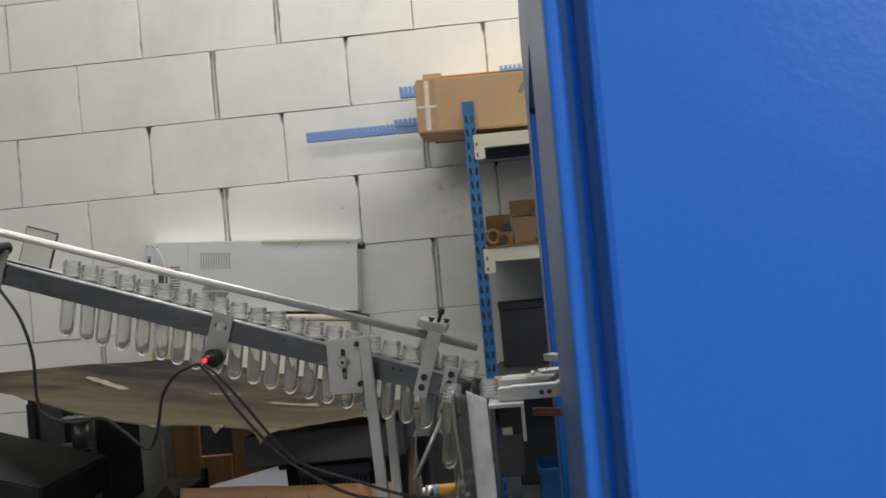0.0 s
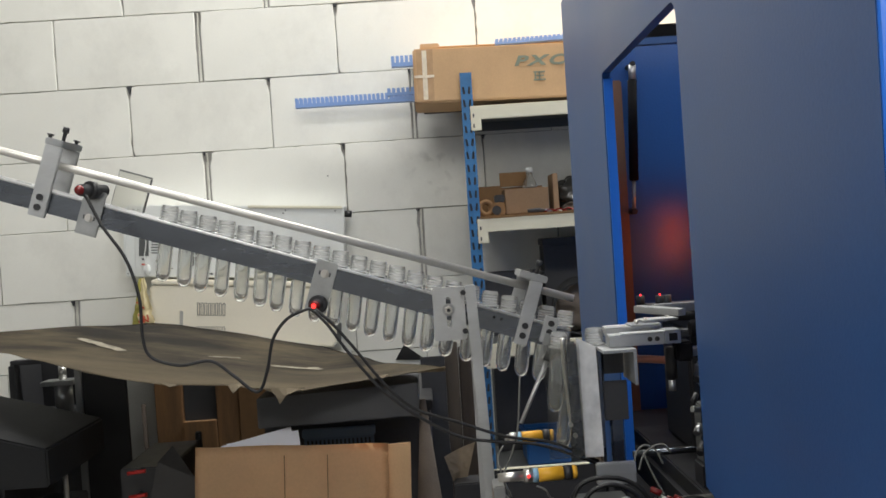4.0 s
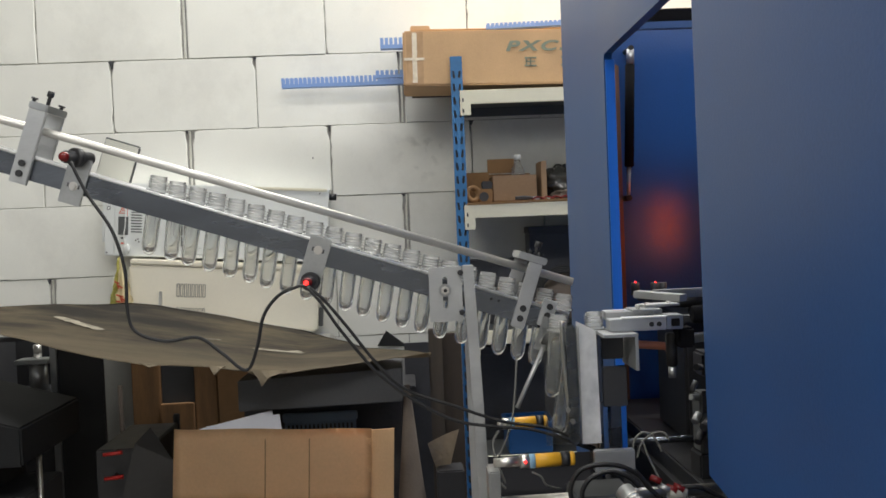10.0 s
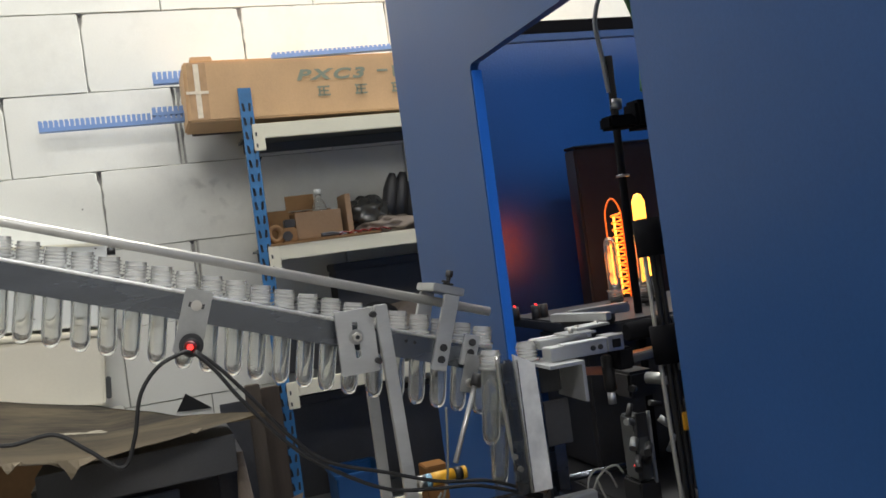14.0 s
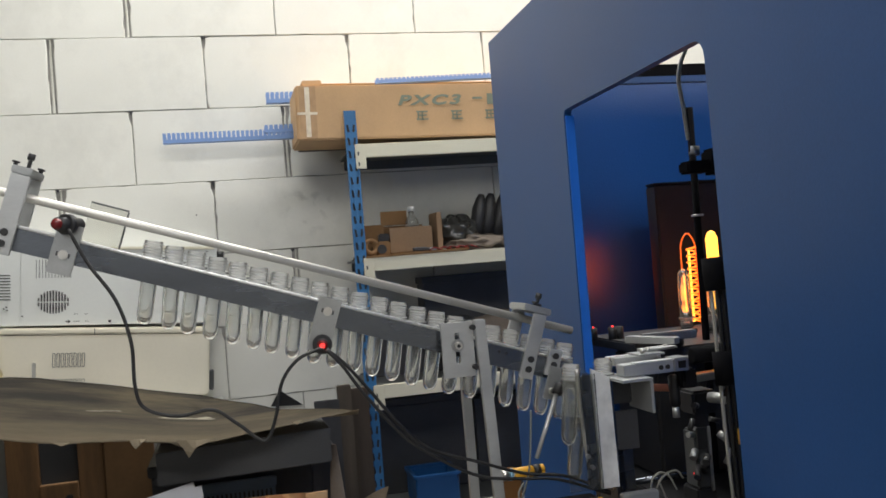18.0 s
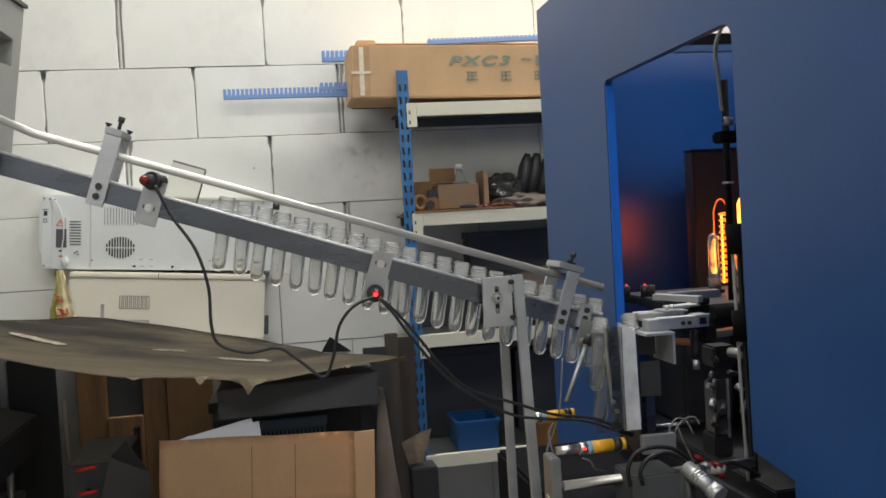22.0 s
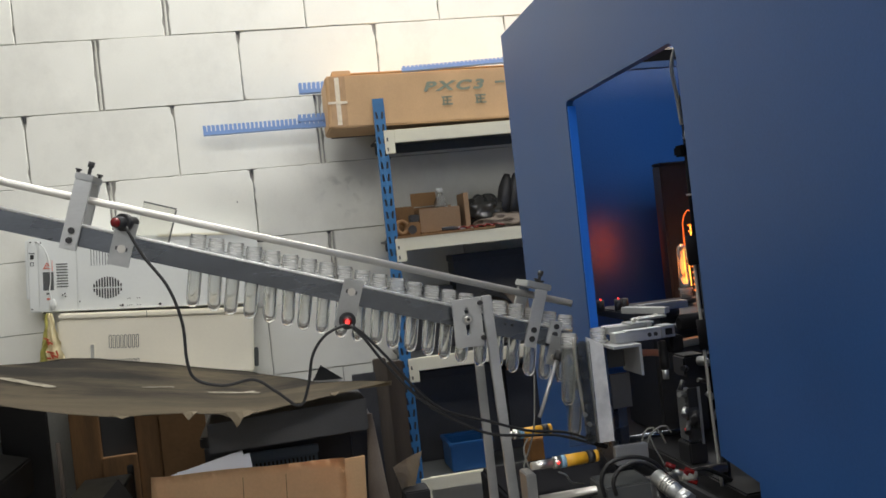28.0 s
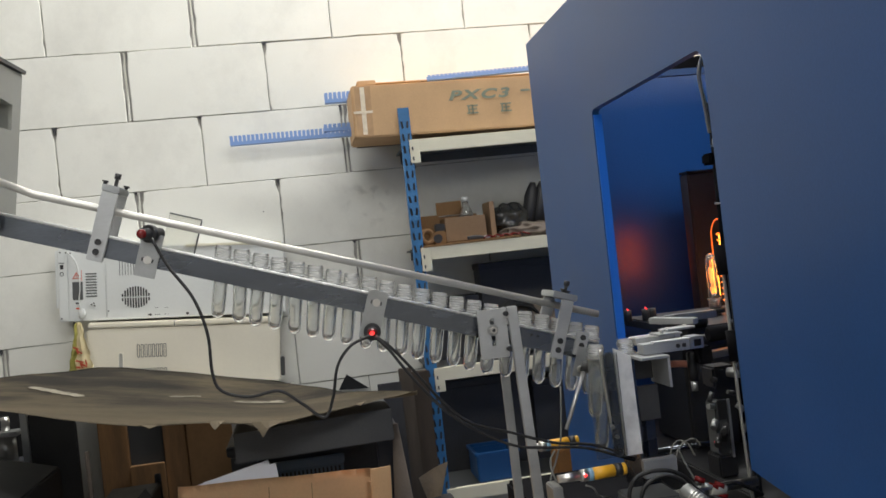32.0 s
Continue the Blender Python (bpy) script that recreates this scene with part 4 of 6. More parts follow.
part("clear_guard", box(B(), 0.497, 0.549, -2.610, -2.607, 1.035, 1.205), M_ACRYL, foot, "clear acrylic drop guard")
for x, y, z, a in ((0.524, -2.575, 1.196, 7), (0.539, -2.555, 1.135, 9)):
    copy_thing(blank, Matrix.Translation((x, y, z)) @ Matrix.Rotation(radians(a), 4, "Y"))

# small bracket with air cylinder
air = thing("stop_cylinder", rp(0.548, -0.03, -0.04), "slim air cylinder on a small aluminium bracket", "air cylinder")
part("bracket", box(B(), 0.540, 0.562, -0.031, -0.0225, -0.03, 0.012, RAIL, 0.001), M_ALU, air)
part("tongue", box(B(), 0.545, 0.566, -0.036, -0.0315, -0.066, -0.014, RAIL, 0.001), M_ALU_DULL, air)
for z in (0.002, -0.012):
    bm = B()
    bolt(bm, 0.551, z, -0.0318, 0.005)
    part("screw", bm, M_BLACK, air)
part("joint", rod(B(), [(0.517, -2.545, 1.185)][0], [(0.509, -2.550, 1.172)][0], 0.0075), M_BLACK, air)
part("pin", rod(B(), rp(0.556, -0.036, -0.052), rp(0.556, -0.046, -0.052), 0.006, seg=12), M_STEEL, air)
part("barrel", rod(B(), [(0.508, -2.550, 1.172)][0], [(0.460, -2.575, 1.084)][0], 0.0034), M_ALU, air)
single("air_tube", hose(B(), [(0.465, -2.550, 1.152), (0.461, -2.550, 1.108), (0.455, -2.550, 1.063), (0.443, -2.550, 1.028), (0.431, -2.550, 1.002), (0.428, -2.550, 0.975), (0.441, -2.550, 0.957)], 0.0016), M_AIRTUBE, "thin clear air tube", "hose", "air tubes")
single("air_tube", hose(B(), [(0.429, -2.600, 1.058), (0.420, -2.600, 1.041), (0.424, -2.600, 1.015), (0.436, -2.600, 0.980)], 0.0016), M_AIRTUBE, "thin clear air tube", "hose", "air tubes")
single("air_tube", hose(B(), [(0.475, -2.600, 0.994), (0.488, -2.600, 0.987), (0.496, -2.600, 0.974), (0.517, -2.600, 0.967)], 0.0016), M_AIRTUBE, "thin clear air tube", "hose", "air tubes")
single("air_tube", hose(B(), [(0.618, -2.620, 1.013), (0.622, -2.620, 1.038), (0.635, -2.620, 1.049), (0.651, -2.620, 1.041), (0.661, -2.620, 1.020)], 0.0016), M_AIRTUBE, "thin clear air tube", "hose", "air tubes")
single("air_tube", hose(B(), [(0.625, -2.620, 1.013), (0.633, -2.620, 1.034), (0.647, -2.620, 1.046), (0.664, -2.620, 1.048), (0.673, -2.620, 1.036)], 0.0016), M_AIRTUBE, "thin clear air tube", "hose", "air tubes")
single("air_tube", hose(B(), [(0.633, -2.620, 1.038), (0.642, -2.620, 1.012), (0.652, -2.620, 0.990), (0.660, -2.620, 0.973)], 0.0016), M_AIRTUBE, "thin clear air tube", "hose", "air tubes")

# photo sensors in yellow housings


M_TAPEB = mat("pale_blue_band", (0.25, 0.45, 0.62), 0.4, var=0.1)


def yellow(p, tail):
    s = thing("position_sensor", p, "yellow plastic position sensor with a threaded nose", "sensor", "yellow sensors")
    v = Vector(p)
    part("body", rod(B(), v + Vector((-0.024, 0, 0)), v + Vector((0.02, 0, 0.001)), 0.0098, bev=0.0015), M_YEL, s)
    part("marking_band", rod(B(), v + Vector((-0.0243, 0, 0)), v + Vector((-0.0165, 0, 0)), 0.0101, seg=18), M_TAPEB, s, "pale blue marking band")
    part("end_cap", rod(B(), v + Vector((0.0205, 0, 0.001)), v + Vector((0.032, 0, 0.001)), 0.0105, bev=0.001), M_BLACK, s)
    part("end_ring", rod(B(), v + Vector((0.0325, 0, 0.001)), v + Vector((0.039, 0, 0.001)), 0.0098, bev=0.001), M_YEL, s)
    part("nut", rod(B(), v + Vector((-0.037, 0, 0)), v + Vector((-0.0245, 0, 0)), 0.010, seg=6), M_STEEL, s)
    part("nose", rod(B(), v + Vector((-tail, 0, 0)), v + Vector((-0.0375, 0, 0)), 0.0062, 0.0075, seg=14), M_STEEL, s)
    if tail > 0.06:
        part("tell_tale", rod(B(), v + Vector((-0.031, -0.0095, 0.002)), v + Vector((-0.031, -0.0115, 0.002)), 0.0025, seg=8), M_RED, s)
    return s


yellow((0.489, -2.653, 1.025), 0.074)
yellow((0.492, -2.396, 1.020), 0.045)

# base of the chute and rods
base = thing("slide_rod_unit", (0.55, -2.6, 0), "dark steel machine base with chromed slide rods", "machine base")
# box painted matt black so its top reads as an unlit void
part("base_box", box(B(), 0.425, 0.70, -2.95, -2.2, 0.0, 0.915, None, 0.006), M_BLACKSHADE, base)
part("side_plate", box(B(), 0.408, 0.4245, -2.645, -2.60, 0.80, 1.010, None, 0.002), M_ALU_DULL, base)
part("slide_rod", rod(B(), (0.425, -2.65, 0.968), (0.75, -2.65, 0.972), 0.0078), M_STEEL, base)
part("slide_rod", rod(B(), (0.655, -2.45, 0.992), (0.80, -2.45, 0.994), 0.0055), M_BAR, base)
part("end_block", box(B(), 0.52, 0.60, -2.70, -2.62, 0.916, 0.985, None, 0.003), M_GREYP, base)
part("mount_bolt", rod(B(), (0.405, -2.62, 0.94), (0.412, -2.62, 0.94), 0.008, seg=6), M_STEEL, base)
gland = thing("cable_gland", (0.57, -2.80, 0.916), "grey metal cable gland bound with wire", "gland")
g0, g1 = Vector((0.562, -2.80, 1.022)), Vector((0.578, -2.845, 1.002))
part("body", rod(B(), g0, g1, 0.0120, seg=18, bev=0.001), M_ALU_DULL, gland)
part("nut", rod(B(), g1, g1 + (g1 - g0) * 0.3, 0.0140, seg=6), M_ALU, gland)
for k in range(4):
    c = g0.lerp(g1, 0.35 + 0.1 * k)
    part("wire_turn", rod(B(), c, c + (g1 - g0) * 0.035, 0.0132, seg=18), M_STEEL, gland)
part("stem", rod(B(), (0.566, -2.80, 0.916), (0.563, -2.80, 1.012), 0.01), M_BLACK, gland)
single("black_hose", hose(B(), [(0.516, -2.700, 0.972), (0.513, -2.700, 0.998), (0.525, -2.700, 1.020), (0.549, -2.700, 1.028), (0.581, -2.700, 1.025), (0.605, -2.700, 1.012), (0.620, -2.700, 0.993), (0.636, -2.700, 0.977)], 0.0033), M_RUBBER, "black rubber hose in a loop", "hose", "black hoses")
single("black_hose", hose(B(), [(0.528, -2.720, 0.978), (0.525, -2.720, 0.999), (0.538, -2.720, 1.017), (0.564, -2.720, 1.024), (0.588, -2.720, 1.015), (0.601, -2.720, 1.002)], 0.0033), M_RUBBER, "black rubber hose in a loop", "hose", "black hoses")
single("black_hose", hose(B(), [(0.652, -2.700, 0.988), (0.685, -2.700, 0.991), (0.709, -2.700, 0.980), (0.732, -2.700, 0.965)], 0.0033), M_RUBBER, "black rubber hose in a loop", "hose", "black hoses")
plug = thing("wire_connector", [(0.644, -2.700, 0.993)][0], "grey wire connector with red ends", "connector")
for k, (px, c) in enumerate(zip([(0.622, -2.700, 1.008), (0.633, -2.700, 0.996), (0.643, -2.700, 0.994), (0.653, -2.700, 0.995), (0.657, -2.700, 0.978)], (M_RED, M_ALU, M_RED, M_LENS, M_LENS))):
    p = Vector(px)
    part("terminal", rod(B(), p, p + Vector((0.013, -0.006, -0.006)), 0.0045, seg=8), M_LENS if c is M_RED else c, plug)
part("shell", rod(B(), [(0.646, -2.700, 0.986)][0], [(0.670, -2.700, 0.982)][0], 0.009, seg=12), M_MILK, plug)

# ---------------- shelf by the wall ----------------
rack = thing("storage_rack", (1.1, -0.3, 0), "blue and ivory slotted steel storage rack", "rack")


def post(x, y):
    slots = []
    z = 0.06
    while z < 1.95:
        for s in (-1, 1):
            cx = 0.0225 + s * 0.0095
            slots.append([(cx - 0.005, z), (cx + 0.001 * s, z - 0.004), (cx + 0.005, z), (cx + 0.004 + 0.003 * s, z + 0.026), (cx - 0.004 + 0.003 * s, z + 0.026)])
        z += 0.05
    bm = B()
    plate(bm, [(0, 0), (0.045, 0), (0.045, 1.99), (0, 1.99)], slots, 0.002, Matrix.Translation((x, y, 0)) @ pose(0, 0, 0, 90, 0, 0))
    box(bm, x, x + 0.002, y, y + 0.012, 0, 1.99)
    return bm


part("post", post(0.503, -0.48), M_POSTB, rack)
part("post_back", box(B(), 0.506, 0.546, -0.464, -0.462, 0, 1.985), M_DARK, rack)
for x, y in ((2.0, -0.48), (1.3, -0.06), (2.0, -0.06)):
    part("post", box(B(), x, x + 0.045, y, y + 0.03, 0, 1.99, None, 0.002), M_POSTB, rack)
for z in (1.86, 1.425, 0.94, 0.455):
    part("front_beam", box(B(), 0.575, 2.0, -0.488, -0.468, z - 0.052, z, None, 0.002), M_IVORY, rack)
    end = part("beam_end", box(B(), 0.535, 0.575, -0.4885, -0.4815, z - 0.095, z, None, 0.002), M_IVORY, rack)
    for dz in (0.03, 0.07):
        part("end_slot", box(B(), 0.543, 0.549, -0.4892, -0.4884, z - dz - 0.014, z - dz), M_DARK, end)
    part("rear_beam", box(B(), 0.549, 2.0, -0.05, -0.035, z - 0.05, z), M_GREYP, rack)
    part("shelf_board", box(B(), 0.53, 2.0, -0.466, -0.052, z - 0.014, z - 0.005), M_GREYP, rack)

# long carton on the top shelf
lc = thing("long_carton", (1.2, -0.33, 1.865), "long brown cardboard carton taped at the end with green print", "carton")
SK = Matrix.Translation((0.325, 0.03, 1.9)) @ Matrix.Rotation(radians(0.9), 4, "Y") @ Matrix.Translation((-0.325, 0, -1.9))
part("box", box(B(), 0.325, 2.1, -0.485, -0.20, 1.888, 2.098, SK, 0.006), M_CARD, lc)
part("flap", box(B(), 0.37, 2.1, -0.44, -0.17, 2.101, 2.105, SK @ Matrix.Translation((0, 0, 0.012)) @ Matrix.Rotation(radians(-3), 4, "X") @ Matrix.Translation((0, 0, 0.0)), 0.001), M_CARD, lc)
part("flap", box(B(), 0.355, 0.43, -0.46, -0.2, 2.102, 2.122, SK, 0.003), M_CARD, lc)
# tape colour lightened to carry the white glare
M_TAPEGLARE = mat("pale_tape_glare", (0.90, 0.78, 0.62), 0.12, var=0.25, scale=40, bump=0.5, bscale=50, spec=0.9)
part("wide_tape", box(B(), 0.338, 0.402, -0.4858, -0.4853, 1.893, 2.094, SK), mat("brown_tape", (0.56, 0.36, 0.20), 0.14, var=0.25, scale=18, bump=0.35, bscale=40, spec=0.7), lc, "creased glossy brown tape")
part("tape_strip", box(B(), 0.360, 0.378, -0.4865, -0.4855, 1.90, 2.09, SK), M_TAPEGLARE, lc, "glossy tape strip with its glare put into the colour")
part("tape_strip", box(B(), 0.328, 0.405, -0.4872, -0.4862, 1.985, 1.995, SK), M_TAPEGLARE, lc, "glossy tape strip with its glare put into the colour")


def lettering(text, size, m, parent, material):
    cu = bpy.data.curves.new("print", "FONT")
    cu.body, cu.size, cu.extrude, cu.shear = text, size, 0.0004, 0.25
    cu.space_character, cu.offset = 1.26, 0.0020
    tmp = bpy.data.objects.new("print", cu)
    scene.collection.objects.link(tmp)
    me = bpy.data.meshes.new_from_object(tmp.evaluated_get(bpy.context.evaluated_depsgraph_get()))
    bpy.data.objects.remove(tmp)
    bpy.data.curves.remove(cu)
    me.materials.append(material)
    ob = new("print", me)
    ob.parent = parent
    ob.matrix_basis = parent.matrix_basis.inverted() @ m
    return ob


lettering("PXC3", 0.053, SK @ pose(0.716, -0.4862, 2.016, 90, 0, 0) @ Matrix.Diagonal((1.68, 1, 1, 1)), lc, M_INK)
for x0 in (0.79, 0.93, 1.07):
    for k, (a, b, c, d) in enumerate(((0, 0.045, 0.03, 0.036), (0.006, 0.04, 0.016, 0.021), (0.0, 0.046, 0.0, 0.006), (0.02, 0.026, 0.0, 0.036), (0.004, 0.01, 0.006, 0.03))):
        part("print_bar", box(B(), x0 + a, x0 + b, -0.4868, -0.4859, 1.955 + c, 1.955 + d, SK), M_INK, lc)
part("print_bar", box(B(), 1.02, 1.06, -0.4868, -0.4859, 2.034, 2.042, SK), M_INK, lc)
for k in range(3):
    part("print_bar", box(B(), 1.08 + 0.07 * k, 1.125 + 0.07 * k, -0.4868, -0.4859, 2.012, 2.055, SK), M_INK, lc)


def duct(x0, x1, y, z, h, n, parent_m=None):
    """Slotted wiring duct: a floor strip and upright fingers on both sides."""
    d = thing("wiring_duct", ((x0 + x1) / 2, y, z), "blue slotted plastic wiring duct", "wiring duct", "wiring ducts")
    m = parent_m or Matrix.Identity(4)
    part("trough", box(B(), x0, x1, y, y + 0.035, z, z + h * 0.38, m, 0.001), M_DUCT, d)
    w = (x1 - x0) / n
    turn = m @ Matrix.Translation((0, 0.033, 0)) @ m.inverted()
    first = part("finger", box(B(), x0, x0 + w * 0.68, y, y + 0.002, z + h * 0.38, z + h, m), M_DUCT, d)
    for k in range(n):
        step = m @ Matrix.Translation((w * k, 0, 0)) @ m.inverted()
        for mm in ((step,) if k else ()) + (step @ turn,):
            share("finger", first, d, mm).matrix_parent_inverse = d.matrix_basis.inverted()
    return d


duct(-0.182, 0.58, -0.125, 1.948, 0.041, 42)
duct(0.225, 0.60, -0.27, 1.926, 0.026, 20)
duct(0.215, 0.60, -0.27, 1.953, 0.030, 20)
duct(0.236, 0.62, -0.16, 2.09, 0.045, 20)
duct(0.66, 1.9, -0.36, 2.116, 0.022, 70, Matrix.Translation((0.7, 0, 2.128)) @ Matrix.Rotation(radians(-1.2), 4, "Y") @ Matrix.Translation((-0.7, 0, -2.128)))
bm = B()
box(bm, 0.36, 0.60, -0.28, -0.03, 1.90, 1.924, None, 0.002)
box(bm, 0.40, 0.60, -0.16, -0.05, 1.9245, 1.947, None, 0.002)
single("duct_shelf_batten", bm, M_WOOD, "old wooden batten under the wiring ducts", "batten")

# things on the shelves
single("flat_carton", box(B(), 0.545, 0.95, -0.49, -0.12, 1.4205, 1.4305, Matrix.Translation((0.7, 0, 1.42)) @ Matrix.Rotation(radians(-0.5), 4, "Y") @ Matrix.Translation((-0.7, 0, -1.416)), 0.002), M_CARD_D, "flattened brown carton lying on the shelf", "cardboard")
sb = thing("small_carton", (0.72, -0.35, 1.435), "small open brown carton with raised flap", "carton")
part("front", box(B(), 0.655, 0.825, -0.42, -0.416, 1.438, 1.535, None, 0.001), M_CARD_OLD, sb)
part("side", box(B(), 0.655, 0.659, -0.4155, -0.25, 1.438, 1.535, None, 0.001), M_CARD_D, sb)
part("side", box(B(), 0.821, 0.825, -0.4155, -0.25, 1.438, 1.535, None, 0.001), M_CARD_D, sb)
part("rear", box(B(), 0.655, 0.825, -0.2495, -0.245, 1.438, 1.55, None, 0.001), M_CARD_D, sb)
part("bottom", box(B(), 0.66, 0.82, -0.415, -0.25, 1.436, 1.44), M_CARD_D, sb)
part("flap", box(B(), 0.65, 0.76, -0.262, -0.258, 1.552, 1.61, Matrix.Rotation(0.0, 4, "X"), 0.001), M_CARD_D, sb)
single("standing_carton", box(B(), 0.55, 0.65, -0.33, -0.20, 1.4335, 1.555, None, 0.002), M_CARD_D, "brown cardboard box standing behind the parts", "carton")
bottle = thing("plastic_bottle", (0.765, -0.33, 1.441), "small clear plastic bottle with white cap", "bottle")
bm = B()
lathe(bm, [(0.0, 0), (0.026, 0.002), (0.028, 0.01), (0.028, 0.11), (0.024, 0.125), (0.012, 0.145), (0.012, 0.16), (0.0105, 0.16), (0.0105, 0.145), (0.0265, 0.11), (0.0265, 0.012), (0.0, 0.004)], Matrix.Translation((0.765, -0.33, 1.441)), 18)
part("body", bm, M_PET, bottle)
part("cap", rod(B(), (0.765, -0.33, 1.60), (0.765, -0.33, 1.62), 0.014, bev=0.001), M_CASE, bottle)
roll = thing("tape_roll", (0.568, -0.43, 1.435), "roll of brown packing tape lying upright", "tape")
bm = B()
lathe(bm, [(0.018, -0.012), (0.033, -0.012), (0.033, 0.012), (0.018, 0.012), (0.018, -0.012)], Matrix.Translation((0.572, -0.44, 1.466)) @ pose(0, 0, 0, 82, 0, 20), 24)
part("roll", bm, M_CARD_D, roll)
mp_ = thing("metal_part", (0.62, -0.43, 1.435), "rusty brown machine part with a stepped block", "machine part")
part("block", box(B(), 0.598, 0.65, -0.45, -0.40, 1.434, 1.485, None, 0.004), M_CARD_D, mp_)
part("step", box(B(), 0.61, 0.65, -0.44, -0.40, 1.4855, 1.515, None, 0.004), M_HEATBOX, mp_)
part("boss", rod(B(), (0.615, -0.455, 1.455), (0.615, -0.45, 1.455), 0.018), M_HEATBOX, mp_)
single("cardboard_strip", box(B(), 0.842, 0.862, -0.44, -0.30, 1.434, 1.585, None, 0.002), M_CARD_OLD, "upright strip of brown cardboard", "cardboard")


def lump(name, c, s, material, label, cat, seed, sub=3, amp=0.25, freq=2.5):
    o = B()
    bmesh.ops.create_icosphere(o, subdivisions=sub, radius=1)
    for v in o.verts:
        n = noise.noise(v.co * freq + Vector((seed, seed * 2.3, 0)))
        q = v.co * (1 + amp * n)
        v.co = Vector((c[0] + q.x * s[0], c[1] + q.y * s[1], max(c[2] - s[2] * 0.92, c[2] + q.z * s[2])))
    for f in o.faces:
        f.smooth = True
    return single(name, o, material, label, cat)


lump("crumpled_film", (0.945, -0.34, 1.502), (0.085, 0.09, 0.074), M_FILM, "crumpled glossy clear-grey plastic film bundle", "plastic film", 1.7, 5, 0.22, 2.4)
lump("grey_cloth", (1.02, -0.40, 1.452), (0.12, 0.07, 0.034), M_BURLAP, "grey cloth heap lying on the shelf", "cloth", 3.1, 4, 0.4)
for k, (x, a) in enumerate(((1.04, 0.22), (1.085, 0.2), (1.13, 0.26))):
    fb = thing("dark_bottle", (x, -0.28, 1.425), "dark glossy wrapped bottle leaning on the shelf", "bottle", "dark bottles")
    m = Matrix.Translation((x, -0.28, 1.48)) @ Matrix.Rotation(a, 4, "Y")
    bm = B()
    lathe(bm, [(0.0, -0.05), (0.028, -0.048), (0.03, 0.06), (0.03, 0.12), (0.02, 0.16), (0.012, 0.18), (0.0, 0.18)], m, 16)
    part("body", bm, M_BLACK, fb)
pl = thing("pliers", (0.76, -0.45, 1.437), "dark steel pliers lying on flattened cardboard", "pliers")
part("jaws", box(B(), 0.802, 0.832, -0.456, -0.442, 1.437, 1.449, None, 0.003), M_ALU_DULL, pl)
for dz in (0.0, 0.007):
    part("handle", hose(B(), [(0.804, -0.45, 1.443), (0.775, -0.452, 1.4415 + dz), (0.735, -0.455, 1.443 + dz * 0.6)], 0.0045, n=5, seg=8), M_DARK, pl)
single("carton_upright", box(B(), 1.19, 1.3, -0.40, -0.25, 1.426, 1.58, None, 0.002), M_CARD, "brown carton standing behind dark bottles", "carton")
for k in range(5):
    x = 0.80 + 0.035 * k
    single("red_wire", hose(B(), [(x, -0.46, 1.436), (x + 0.02, -0.455, 1.446), (x + 0.04, -0.47, 1.440), (x + 0.055, -0.46, 1.434)], 0.003, n=4, seg=6), M_LENS, "short scrap of red wire", "wire", "red wire scraps")
# dark stock boxes on the lower shelves
for (x0, x1, z0, z1) in ((0.57, 0.80, 0.94, 1.2), (0.82, 1.3, 0.94, 1.33), (0.58, 0.98, 0.455, 0.84), (1.0, 1.5, 0.455, 0.80)):
    sbx = thing("stock_box", ((x0 + x1) / 2, -0.13, z0), "dusty dark grey stock box on the rack", "box", "stock boxes")
    part("body", box(B(), x0, x1, -0.20, -0.06, z0 - 0.004, z1 - 0.03, None, 0.004), M_DARK, sbx)
    part("lid", box(B(), x0 - 0.004, x1 + 0.004, -0.206, -0.056, z1 - 0.0295, z1, None, 0.003), M_DARK, sbx)
# coils and dark machine parts on the lower shelf
lump("dark_bag", (1.05, -0.32, 1.05), (0.20, 0.12, 0.115), M_BURLAP, "dark grey sack lying on the lower shelf", "sack", 5.2, 4, 0.35)
for k in range(4):
    bm = B()
    pts = [(0.92 + 0.1 * math.cos(a), -0.42 + 0.012 * k, 1.05 + (0.1 + 0.006 * k) * math.sin(a)) for a in [2 * math.pi * i / 18 for i in range(19)]]
    single("cable_coil", hose(bm, pts, 0.006, n=3, seg=6), M_RUBBER, "coil of black cable leaning on the lower shelf", "cable coil", "cable coils")
crate = thing("blue_crate", (0.735, -0.43, 0.455), "blue plastic parts crate on the lowest shelf", "crate")
bm = B()
plate(bm, rounded(0.672, -0.47, 0.845, -0.28, 0.012), [rounded(0.678, -0.464, 0.839, -0.286, 0.01)], 0.10, Matrix.Translation((0, 0, 0.462)))
part("wall", bm, M_TRAY, crate)
part("bottom", box(B(), 0.677, 0.840, -0.465, -0.285, 0.456, 0.461), M_TRAY, crate)
bm = B()
plate(bm, rounded(0.664, -0.478, 0.853, -0.272, 0.014), [rounded(0.678, -0.464, 0.839, -0.286, 0.01)], 0.012, Matrix.Translation((0, 0, 0.563)))
part("rim", bm, M_TRAY, crate)

# ---------------- equipment along the wall ----------------
single("white_cabinet", box(B(), -1.0, -0.02, -0.28, -0.03, 0.0, 0.905, None, 0.006), M_CABINET, "low white metal cabinet against the wall", "cabinet")
TW = Matrix.Translation((-0.472, 0, 1.405)) @ Matrix.Rotation(radians(4.1), 4, "Y")
wc = thing("white_case", (-0.47, -0.08, 1.25), "white metal equipment case with round fan grille", "electronics")
part("body", box(B(), -0.4575, 0.4575, -0.1195, -0.012, -0.156, 0.148, TW), M_CASE, wc)
